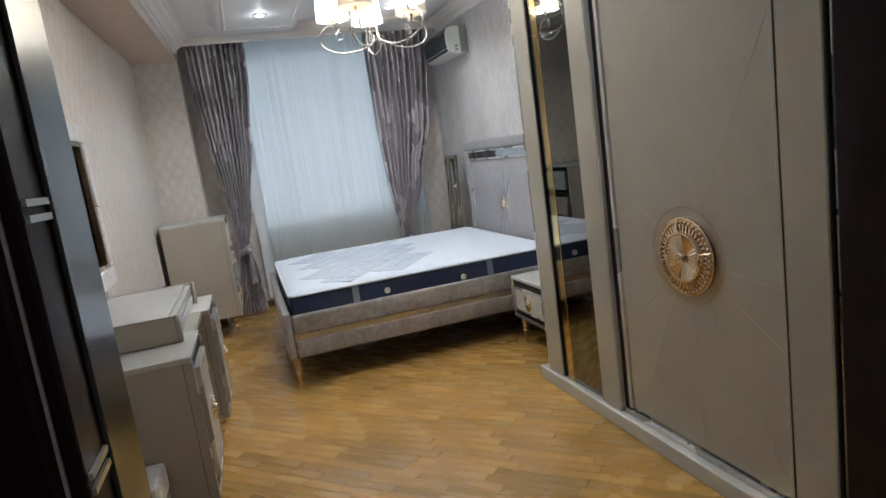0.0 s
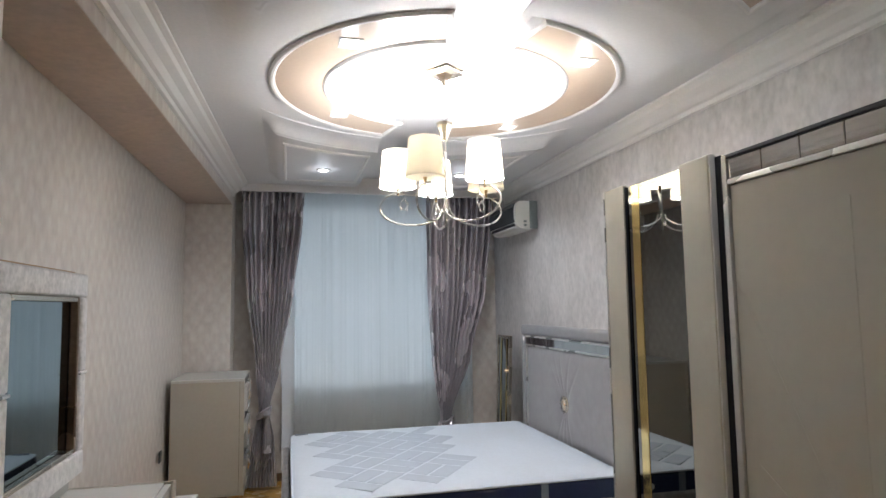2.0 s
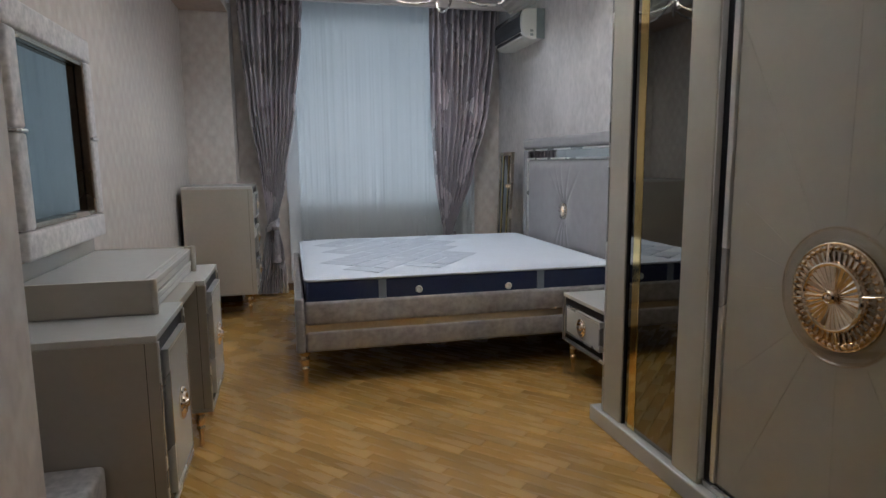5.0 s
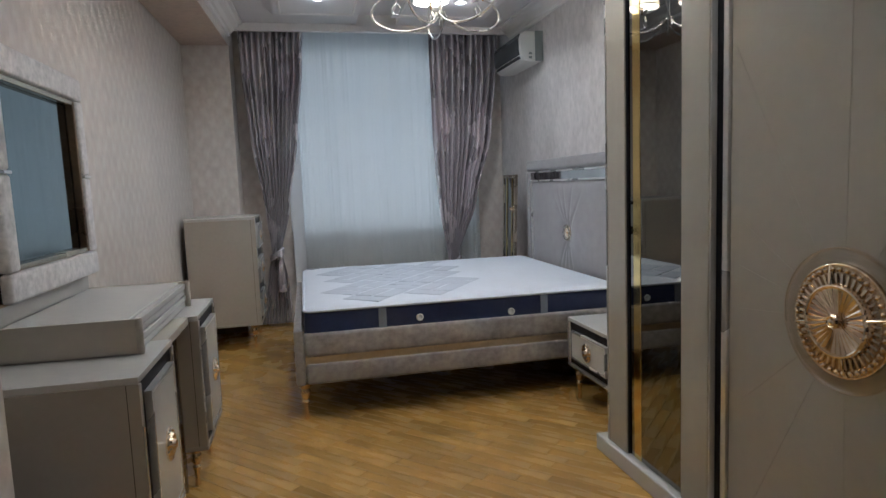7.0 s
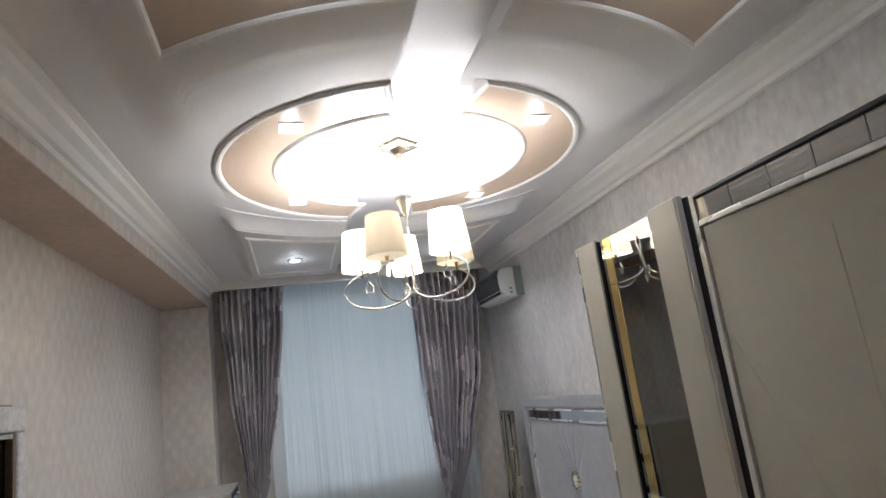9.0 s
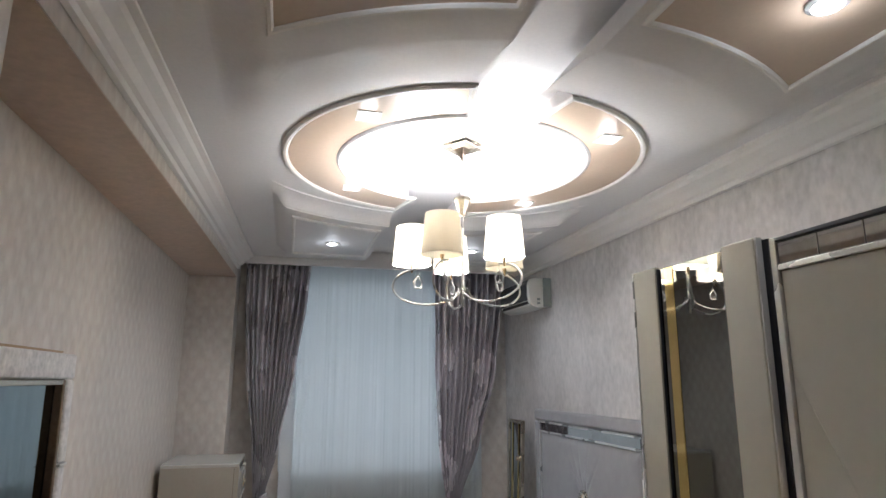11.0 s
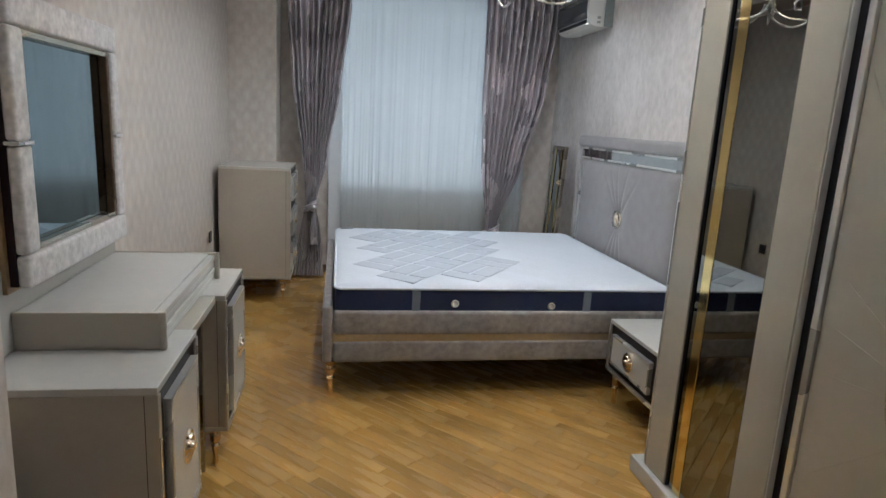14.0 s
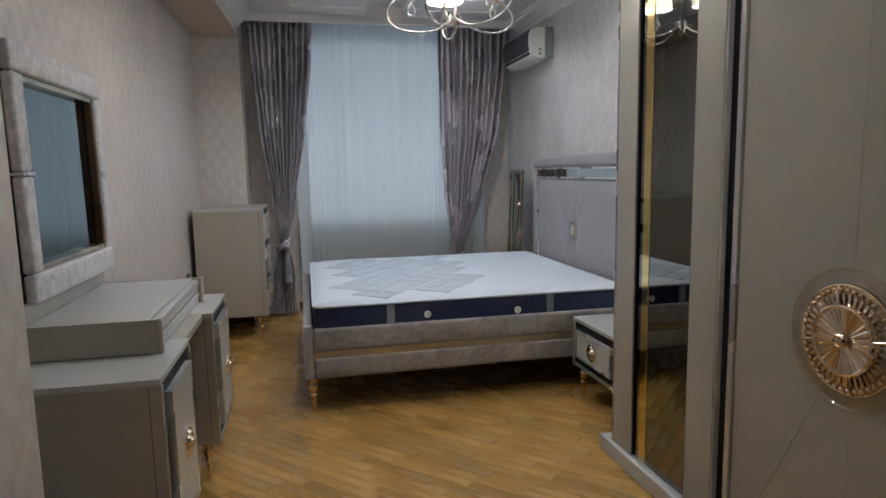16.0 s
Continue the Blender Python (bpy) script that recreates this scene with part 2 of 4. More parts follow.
def add_box(bm, lo, hi, bevel=0.0, segments=2):
    lo, hi = Vector(lo), Vector(hi)
    made = bmesh.ops.create_cube(bm, size=1.0)
    verts = made["verts"]
    for v in verts:
        v.co = Vector([(lo[i] + hi[i]) / 2 + v.co[i] * (hi[i] - lo[i]) for i in range(3)])
    if bevel:
        edges = list({e for v in verts for e in v.link_edges})
        bmesh.ops.bevel(bm, geom=edges, offset=bevel, segments=segments, affect="EDGES", profile=0.5)
    return bm


def box(lo, hi, bevel=0.0, segments=2):
    return add_box(bmesh.new(), lo, hi, bevel, segments)


def boxes(*pairs, bevel=0.0):
    bm = bmesh.new()
    for lo, hi in pairs:
        add_box(bm, lo, hi, bevel)
    return bm


def turned(profile, steps=24, axis=None, flutes=0, depth=0.0):
    """A turned shape from (radius, height) pairs, about z at the origin or placed by the matrix axis."""
    bm = bmesh.new()
    rings = []
    for r, z in profile:
        ring = []
        for i in range(steps):
            a = 2 * math.pi * i / steps
            q = r * (1 + depth * math.cos(flutes * a)) if flutes else r
            ring.append(bm.verts.new((q * math.cos(a), q * math.sin(a), z)))
        rings.append(ring)
    for lower, upper in zip(rings, rings[1:]):
        for i in range(steps):
            j = (i + 1) % steps
            bm.faces.new((lower[i], lower[j], upper[j], upper[i]))
    if profile[0][0] > 1e-5:
        bm.faces.new(rings[0])
    if profile[-1][0] > 1e-5:
        bm.faces.new(rings[-1])
    bmesh.ops.remove_doubles(bm, verts=bm.verts, dist=1e-6)
    if axis is not None:
        bm.transform(axis)
    return bm


def tube(path, radius, steps=10, closed=False):
    """A round bar along a list of points."""
    bm = bmesh.new()
    pts = [Vector(p) for p in path]
    rings = []
    n = len(pts)
    up = Vector((0.13, 0.31, 0.94))
    for i, p in enumerate(pts):
        a = pts[(i - 1) % n] if closed or i else p
        b = pts[(i + 1) % n] if closed or i < n - 1 else p
        way = (b - a).normalized()
        side = way.cross(up).normalized()
        top = side.cross(way)
        rings.append([bm.verts.new(p + radius * (math.cos(t) * side + math.sin(t) * top)) for t in [2 * math.pi * k / steps for k in range(steps)]])
    for i in range(n if closed else n - 1):
        lower, upper = rings[i], rings[(i + 1) % n]
        for k in range(steps):
            j = (k + 1) % steps
            bm.faces.new((lower[k], lower[j], upper[j], upper[k]))
    if not closed:
        bm.faces.new(rings[0])
        bm.faces.new(rings[-1])
    return bm


def prism(outline, z0, z1):
    """A slab with the outline given by (x, y) pairs."""
    bm = bmesh.new()
    low = [bm.verts.new((x, y, z0)) for x, y in outline]
    high = [bm.verts.new((x, y, z1)) for x, y in outline]
    bm.faces.new(low)
    bm.faces.new(high)
    for i in range(len(low)):
        j = (i + 1) % len(low)
        bm.faces.new((low[i], low[j], high[j], high[i]))
    return bm


def moulded(path, profile, closed=False):
    """A moulding swept along (x, y, z) points; profile pairs are (to the left of the way, up)."""
    bm = bmesh.new()
    pts = [Vector(p) for p in path]
    n = len(pts)
    rings = []
    for i, p in enumerate(pts):
        a = pts[(i - 1) % n] if closed or i else p
        b = pts[(i + 1) % n] if closed or i < n - 1 else p
        d1, d2 = (p - a), (b - p)
        d1 = d1.normalized() if d1.length > 1e-9 else d2.normalized()
        d2 = d2.normalized() if d2.length > 1e-9 else d1
        way = (d1 + d2).normalized()
        left = Vector((-way.y, way.x, 0)).normalized()
        stretch = 1 / max(0.4, way.dot(d1))
        rings.append([bm.verts.new(p + left * (u * stretch) + Vector((0, 0, v))) for u, v in profile])
    m = len(profile)
    for i in range(n if closed else n - 1):
        lower, upper = rings[i], rings[(i + 1) % n]
        for k in range(m):
            j = (k + 1) % m
            bm.faces.new((lower[k], lower[j], upper[j], upper[k]))
    if not closed:
        bm.faces.new(rings[0])
        bm.faces.new(rings[-1])
    return bm


def join(*meshes):
    out = bmesh.new()
    for bm in meshes:
        mesh = bpy.data.meshes.new("joined")
        bm.to_mesh(mesh)
        bm.free()
        out.from_mesh(mesh)
        bpy.data.meshes.remove(mesh)
    return out


def arc(cx, cy, r, a0, a1, n=24):
    return [(cx + r * math.cos(radians(a0 + (a1 - a0) * i / n)), cy + r * math.sin(radians(a0 + (a1 - a0) * i / n))) for i in range(n + 1)]


# ---- the room's shell ----
LEFT, RIGHT, BEAM, CEIL, SOFFIT_Z = -0.80, 2.18, -0.41, 2.73, 2.537
COL_Y, NEAR_Y, WIN_Y, FRONT0, FRONT1 = 6.33, 1.85, 6.72, 0.46, 0.60
DOOR0, DOOR1, DOOR_H = -0.187, 0.714, 2.08

structure("wall_east", box((RIGHT, FRONT0, 0), (RIGHT + 0.15, WIN_Y + 0.2, 2.95)), PAPER_PLAIN, "mottled pale grey wallpaper wall behind the headboard", "wall")
NICHE, BEAM_N, PIER = -0.90, -0.575, -0.561
structure("wall_west", prism([(-1.06, NEAR_Y - 0.1), (NICHE, NEAR_Y - 0.1), (LEFT, COL_Y), (LEFT, WIN_Y), (-1.06, WIN_Y)], 0, 2.95), PAPER, "beige embossed wallpaper wall in the niche", "wall")
structure("wall_column_near", box((LEFT - 0.15, FRONT1, 0), (PIER, 2.18, 2.95)), PAPER, "wallpapered projecting wall beside the doorway", "wall")
structure("wall_column_far", box((LEFT, COL_Y, 0), (BEAM, WIN_Y, 2.95)), PAPER, "wallpapered corner column beside the curtains", "wall")
structure("ceiling_beam", prism([(-1.0, NEAR_Y), (BEAM_N, NEAR_Y), (BEAM, COL_Y), (LEFT - 0.02, COL_Y)], SOFFIT_Z, 2.95), PAPER, "boxed wallpapered ceiling beam over the niche", "beam")
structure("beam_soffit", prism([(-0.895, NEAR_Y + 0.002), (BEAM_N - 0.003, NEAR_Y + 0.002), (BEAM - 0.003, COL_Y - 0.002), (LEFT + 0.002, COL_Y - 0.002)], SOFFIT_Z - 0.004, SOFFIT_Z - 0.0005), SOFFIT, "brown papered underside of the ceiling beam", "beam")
structure("wall_south", boxes(((-1.30, FRONT0, 0), (DOOR0, FRONT1, 2.95)), ((DOOR1, FRONT0, 0), (RIGHT, FRONT1, 2.95)), ((DOOR0, FRONT0, DOOR_H), (DOOR1, FRONT1, 2.95))), PAPER, "wallpapered entrance wall with a doorway", "wall")
W0, W1, SILL, HEAD = 0.02, 1.90, 0.86, 2.74
structure("wall_north", boxes(((BEAM, WIN_Y, 0), (W0, WIN_Y + 0.2, 2.95)), ((W1, WIN_Y, 0), (RIGHT, WIN_Y + 0.2, 2.95)), ((W0, WIN_Y, 0), (W1, WIN_Y + 0.2, SILL)), ((W0, WIN_Y, HEAD), (W1, WIN_Y + 0.2, 2.95))), PAPER, "wallpapered window wall behind the curtains", "wall")
# the hall behind the camera
structure("hall_walls", boxes(((-1.45, -1.9, 0), (-1.30, FRONT1, 2.95)), ((RIGHT, -1.9, 0), (RIGHT + 0.15, FRONT0, 2.95)), ((-1.45, -2.05, 0), (RIGHT + 0.15, -1.9, 2.95))), PLASTER, "plain plastered hall walls", "wall")
structure("hall_ceiling", box((-1.45, -2.05, 2.60), (RIGHT, FRONT0, 2.68)), PLASTER, "plain white hall ceiling", "ceiling")
# Weak unseen fill added behind the camera; no lamp is known there.
lamp("hall_fill", "AREA", HALL_FILL, WARM, look((0.5, -0.9, 2.55), (0.5, -0.9, 0)), size=(0.5, 0.5))

# ---- ceiling ----
CX, CY, RING, INNER = 0.875, 3.66, 0.882, 0.59
SLAB_Z, S0, S1, SX0, SX1, G0, G1 = 2.662, 0.70, 1.07, -0.08, 1.83, 0.67, 0.95
Y_FAR, Y_NEAR = 5.84, 1.48


def ceiling_half(right):
    """One half of the flat ceiling, cut by the round recess and the channel between the halves."""
    x_in, x_out = (S1, RIGHT) if right else (S0, -0.62)
    h = math.sqrt(INNER ** 2 - (x_in - CX) ** 2)
    a = math.degrees(math.atan2(h, x_in - CX))
    curve = arc(CX, CY, INNER, a, -a, 48) if right else arc(CX, CY, INNER, a, 360 - a, 48)
    y0, y1 = FRONT1, COL_Y + 0.02
    return prism([(x_out, y1), (x_in, y1)] + curve + [(x_in, y0), (x_out, y0)], CEIL, CEIL + 0.085)


structure("ceiling", ceiling_half(False), PLASTER, "white plaster ceiling with a raised round recess", "ceiling")
structure("ceiling_half", ceiling_half(True), PLASTER, "white plaster ceiling with a raised round recess", "ceiling")
structure("ceiling_recess", box((-0.62, FRONT1, CEIL + 0.0855), (RIGHT, COL_Y + 0.02, CEIL + 0.11)), PLASTER, "raised white ceiling channel and round recess", "ceiling")
structure("ceiling_above", box((-0.95, FRONT1, 2.95), (RIGHT + 0.15, WIN_Y + 0.2, 3.05)), PLASTER, "plain slab above the ceiling", "ceiling")
structure("curtain_pocket_ceiling", box((BEAM, COL_Y + 0.05, 2.80), (RIGHT, WIN_Y, 2.86)), PLASTER, "white curtain pocket in the ceiling", "ceiling")
structure("curtain_pelmet", box((BEAM, COL_Y, 2.665), (RIGHT, COL_Y + 0.05, 2.86), 0.006), MOULD, "white plaster edge in front of the curtain rail", "trim")


def eased(t):
    t = max(0.0, min(1.0, t))
    return t * t * (3 - 2 * t)


COVE = ((0.90, 0.0), (0.97, 0.006), (1.07, 0.020), (1.17, 0.036), (1.235, 0.047), (1.245, 0.055), (1.275, 0.057), (1.285, 0.064), (1.34, 0.068))


def cove_drop(r):
    """How far the near cove hangs down at the radius r."""
    for (ra, da), (rb, db) in zip(COVE, COVE[1:]):
        if r <= rb:
            return da + (db - da) * max(0.0, (r - ra) / (rb - ra))
    return CEIL - SLAB_Z


FASCIA = ((0.0, 0.0), (0.02, 0.008), (0.20, 0.009), (0.40, 0.013), (0.56, 0.021), (0.68, 0.033), (0.77, 0.047), (0.83, 0.060), (0.88, 0.061), (0.90, 0.068), (1.0, 0.068))


def slab(near, right):
    """One quarter of the lowered border: a wide cove on the near side, a moulded fascia on the far side."""
    x_in, x_out = (G1, SX1 + 0.155 * near) if right else (G0, SX0 - 0.155 * near)
    y_out = Y_NEAR if near else Y_FAR
    bm = bmesh.new()
    cols, lines = 44, []
    for i in range(cols + 1):
        x = x_in + (x_out - x_in) * i / cols
        dx = abs(x - CX)
        side = 1 - eased((dx - 0.865) / 0.09) if not near else 1 - eased((dx - 0.92) / 0.19)
        line = []
        if near:
            start = CY - math.sqrt(max(0.0, 0.81 - dx * dx))
            for k in range(61):
                y = start + (y_out - start) * (k / 60) ** 1.3
                line.append((x, y, CEIL - 0.0006 - (cove_drop(math.hypot(dx, y - CY)) - 0.0006) * side * eased((CY - y) / 0.6)))
        else:
            top = 3.42 + math.sqrt(1.19 ** 2 - dx * dx)
            low = 3.446 + math.sqrt(1.334 ** 2 - dx * dx)
            for f, d in FASCIA:
                line.append((x, top + (low - top) * f, CEIL - 0.0006 - max(0.0, d - 0.0006) * side))
            line.append((x, y_out, CEIL - 0.0006 - 0.0674 * side))
        lines.append([bm.verts.new(q) for q in line] + [bm.verts.new((x, y_out, CEIL - 0.0003)), bm.verts.new((x, line[0][1], CEIL - 0.0003))])
    for low, high in zip(lines, lines[1:]):
        for k in range(len(low)):
            n = (k + 1) % len(low)
            bm.faces.new((low[k], low[n], high[n], high[k]))
    bm.faces.new(lines[0])
    bm.faces.new(lines[-1])
    return bm, x_in


def panel(near, x_in, x_out, y_out):
    """The outline of the flat panel on a border: a curved edge towards the round recess."""
    out = []
    for i in range(25):
        x = x_in + (x_out - x_in) * i / 24
        dx = x - CX
        out.append((x, CY - math.sqrt(1.485 ** 2 - dx * dx) if near else 3.446 + math.sqrt(1.43 ** 2 - dx * dx)))
    return out + [(x_out, y_out), (x_in, y_out)]


BEAD = [(-0.011, 0), (0.011, 0), (0.011, -0.008), (0.005, -0.014), (-0.005, -0.014), (-0.011, -0.008)]
for near in (False, True):
    for right in (False, True):
        bm, x_in = slab(near, right)
        border = structure("ceiling_border", bm, PLASTER, "lowered white ceiling border with a curved step", "ceiling")
        border.data.shade_smooth()
        border.data.set_sharp_from_angle(angle=radians(35))
        flat = panel(near, x_in + (0.05 if right else -0.05), (1.70 if right else -0.041) if near else (1.69 if right else 0.05), Y_NEAR + 0.09 if near else Y_FAR - 0.09)
        structure("ceiling_panel", prism(flat, SLAB_Z - 0.003, SLAB_Z - 0.0005), TAN if near else PLASTER, "glossy beige painted ceiling panel" if near else "plain white ceiling panel with a spotlight", "ceiling")
        structure("ceiling_bead", moulded([(x, y, SLAB_Z - 0.0008) for x, y in flat], BEAD, True), MOULD, "white bead moulding round the ceiling panel", "trim")

# the beige ring, cut by the plain band, with its two round beads
for a0, a1 in ((-76, 76), (104, 256)):
    outline = arc(CX, CY, RING, a0, a1, 40) + arc(CX, CY, INNER + 0.035, a1, a0, 40)
    structure("ceiling_ring", prism(outline, CEIL - 0.003, CEIL - 0.0005), TAN, "glossy beige painted ring round the recess", "ceiling")
RIM = [(-0.016, 0), (0.016, 0), (0.016, -0.006), (0.006, -0.013), (-0.006, -0.013), (-0.016, -0.006)]
for a0, a1 in ((-77, 77), (103, 257)):
    ring = [(x, y, CEIL - 0.001) for x, y in arc(CX, CY, RING, a0, a1, 48)] + [(x, y, CEIL - 0.001) for x, y in arc(CX, CY, INNER + 0.03, a1, a0, 48)]
    structure("ceiling_ring_bead", moulded(ring, RIM, True), MOULD, "white plaster bead round the beige ring", "trim")

# cornices
CROWN = [(0, 0), (0.13, 0), (0.13, -0.014), (0.105, -0.022), (0.095, -0.04), (0.06, -0.062), (0.04, -0.09), (0.022, -0.097), (0.018, -0.12), (0, -0.125)]
structure("cornice_east", moulded([(RIGHT - 0.001, FRONT1, CEIL - 0.001), (RIGHT - 0.001, COL_Y, CEIL - 0.001)], CROWN), MOULD, "stepped white plaster cornice", "trim")
structure("cornice_west", moulded([(BEAM + 0.001, COL_Y, CEIL - 0.001), (PIER + 0.001, 2.18, CEIL - 0.001), (PIER + 0.001, FRONT1, CEIL - 0.001)], CROWN), MOULD, "stepped white plaster cornice on the beam", "trim")


def downlight(x, y, z, lit, square=False):
    t = thing("ceiling_spotlight", (x, y, z), "small white square ceiling spotlight, lit" if square else "small round white ceiling spotlight, lit", "ceiling light", "ceiling spotlights")
    if square:
        part("frame", boxes(((x - 0.05, y - 0.05, z - 0.004), (x + 0.05, y - 0.038, z)), ((x - 0.05, y + 0.038, z - 0.004), (x + 0.05, y + 0.05, z)), ((x - 0.05, y - 0.038, z - 0.004), (x - 0.038, y + 0.038, z)), ((x + 0.038, y - 0.038, z - 0.004), (x + 0.05, y + 0.038, z))), MOULD, t)
        part("diffuser", box((x - 0.038, y - 0.038, z - 0.0015), (x + 0.038, y + 0.038, z)), LAMP_FACE, t)
    else:
        part("frame", turned([(0.055, 0), (0.055, -0.006), (0.042, -0.012), (0.036, -0.004), (0.036, 0)], 28, Matrix.Translation((x, y, z))), SILVER, t, smooth=True)
        part("diffuser", turned([(0.035, -0.001), (0.035, -0.006), (0.02, -0.010), (0.0, -0.011)], 20, Matrix.Translation((x, y, z))), LAMP_FACE, t)
    lamp("spot_light", "SPOT", lit, (1, 0.95, 0.9), look((x, y, z - 0.03), (x, y, 0)), radius=0.05, cone=145)
    # the open lamp throws some light sideways over the ceiling
    lamp("spot_spill", "POINT", 0.4 if square else 0.5 if y > 3 else 1.3, (1, 0.97, 0.94), Matrix.Translation((x, y, z - 0.055)), radius=0.04)


downlight(0.335, 5.33, SLAB_Z - 0.0035, SPOT)
downlight(1.42, 5.33, SLAB_Z - 0.0035, SPOT)
# Unseen near pair, added by symmetry to brighten the near walls and floor.
for x in (0.335, 1.42):
    downlight(x, 1.98, SLAB_Z - 0.0035, SPOT * 0.18)
for x, y in ((0.33, 3.16), (1.41, 3.14), (0.36, 4.15), (1.42, 4.20)):
    downlight(x, y, CEIL - 0.0035, SPOT * 0.5, True)

# ---- doorway ----
tagged(part("door_frame_1", boxes(((DOOR0 - 0.09, FRONT0 - 0.02, 0), (DOOR0 - 0.001, FRONT0 - 0.001, DOOR_H + 0.09)), ((DOOR1 + 0.001, FRONT0 - 0.02, 0), (DOOR1 + 0.09, FRONT0 - 0.001, DOOR_H + 0.09)), ((DOOR0 - 0.001, FRONT0 - 0.02, DOOR_H), (DOOR1 + 0.001, FRONT0 - 0.001, DOOR_H + 0.09)),
    ((DOOR0 - 0.0, FRONT0, 0), (DOOR0 + 0.012, FRONT1 + 0.012, DOOR_H)), ((DOOR1 - 0.012, FRONT0, 0), (DOOR1, FRONT1 + 0.012, DOOR_H)), ((DOOR0 + 0.012, FRONT0, DOOR_H - 0.012), (DOOR1 - 0.012, FRONT1, DOOR_H)), bevel=0.003), MAROON), "dark maroon wooden door frame", "door frame", kind="structure")
door = thing("door_1", (-0.235, 0.43, 0.0), "dark lacquered door with silver inlays, standing open", "door", kind="structure")
part("leaf", box((-0.265, -0.38, 0.008), (-0.222, 0.43, 2.05), 0.003), DARK_WOOD, door)
for z in (0.35, 0.62, 0.90, 1.17, 1.385, 1.66, 1.9):
    part("inlay", box((-0.2225, -0.33, z - 0.006), (-0.2185, 0.40, z + 0.006), 0.001), SILVER, door, "thin silver inlay")
for z in (0.42, 0.61, 0.80, 0.995, 1.19, 1.384, 1.58, 1.77, 1.96):
    structure("reveal_inlay", boxes(((DOOR0 + 0.0125, FRONT0 + 0.004, z - 0.008), (DOOR0 + 0.0155, 0.514, z - 0.003)), ((DOOR0 + 0.0125, FRONT0 + 0.004, z + 0.003), (DOOR0 + 0.0155, 0.514, z + 0.008))), SILVER, "thin silver inlay in the dark door reveal", "trim")
structure("reveal_casing", box((DOOR0 + 0.0125, 0.517, 0.0), (DOOR0 + 0.0165, FRONT1 + 0.012, DOOR_H - 0.014), 0.001), CASING, "glossy dark grey casing strip of the door reveal", "trim")
hinge_x, hinge_y = -0.214, 0.437
for z in (0.25, 1.05, 1.8):
    part("hinge", turned([(0.007, z), (0.007, z + 0.1)], 12, Matrix.Translation((hinge_x, hinge_y, 0))), BRASS, door, "brass hinge")

# ---- window ----
win = thing("window_1", (0.96, WIN_Y + 0.1, SILL), "white framed window behind sheer curtain", "window", kind="structure")
part("window_frame", boxes(((W0, WIN_Y + 0.06, SILL), (W0 + 0.07, WIN_Y + 0.13, HEAD)), ((W1 - 0.07, WIN_Y + 0.06, SILL), (W1, WIN_Y + 0.13, HEAD)), ((W0 + 0.07, WIN_Y + 0.06, SILL), (W1 - 0.07, WIN_Y + 0.13, SILL + 0.07)), ((W0 + 0.07, WIN_Y + 0.06, HEAD - 0.07), (W1 - 0.07, WIN_Y + 0.13, HEAD)), bevel=0.004), PVC, win)
for x0, x1 in ((W0 + 0.07, W1 - 0.07),):
    pane = part("pane", box((x0, WIN_Y + 0.092, SILL + 0.07), (x1, WIN_Y + 0.098, HEAD - 0.07)), PANE, win)
    pane.visible_shadow = False
part("window_sill", box((W0 + 0.002, WIN_Y + 0.004, SILL + 0.001), (W1 - 0.002, WIN_Y + 0.059, SILL + 0.018), 0.004), PVC, win)
structure("window_reveal_post", boxes(((0.03, 6.665, 0.10), (0.15, 6.70, 2.55)), ((1.83, 6.665, 0.10), (1.865, 6.70, 2.55)), bevel=0.004), PVC, "white painted upright beside the sheer curtain", "trim")
structure("backdrop_facade", boxes(((-6, 15.5, -9), (8, 16, 3.4))), CONCRETE, "grey rendered facade across the yard", "backdrop")
structure("ground", boxes(((-400, 7.2, -9.3), (400, 800, -9.0))), CONCRETE, "grey yard far below the window", "ground")


def pleated(x_at, folds, depth, y, z0, z1, rows=46, per=10, seed=0, pinch=False):
    """A hanging cloth: x_at(u, z) gives the breadth, folds the number of pleats."""
    rng = random.Random(seed)
    phase = [rng.uniform(-0.8, 0.8) for _ in range(folds + 2)]
    size = [rng.uniform(0.6, 1.25) for _ in range(folds + 2)]
    bm = bmesh.new()
    cols = folds * per
    grid = []
    for r in range(rows + 1):
        z = z0 + (z1 - z0) * r / rows
        line = []
        for c in range(cols + 1):
            u = c / cols
            k = u * folds
            i = int(k)
            f = k - i
            ph = phase[i] * (1 - f) + phase[i + 1] * f
            am = size[i] * (1 - f) + size[i + 1] * f
            x = x_at(u, z)
            wide = abs(x_at(1, z) - x_at(0, z))
            d = depth * am * min(1.3, max(0.35, wide / abs(x_at(1, z1) - x_at(0, z1)) + 0.25))
            if pinch:
                q = 0.5 * k + 0.08 * ph + 0.05 * math.sin(1.9 * z + 2 * i)
                dy = -2 * d * abs(math.sin(2 * math.pi * q)) ** 0.8 + d
                line.append(bm.verts.new((x, y(z) + dy, z)))
                continue
            dy = d * math.sin(2 * math.pi * k + ph + 0.35 * math.sin(2.1 * z + i)) + 0.25 * d * math.sin(4 * math.pi * k + 1.7 * z)
            line.append(bm.verts.new((x + 0.25 * d * math.cos(2 * math.pi * k + ph), y(z) + dy, z)))
        grid.append(line)
    for r in range(rows):
        for c in range(cols):
            bm.faces.new((grid[r][c], grid[r][c + 1], grid[r + 1][c + 1], grid[r + 1][c]))
    return bm


def smooth_step(a, b, t):
    t = max(0.0, min(1.0, (t - a) / (b - a)))
    return t * t * (3 - 2 * t)


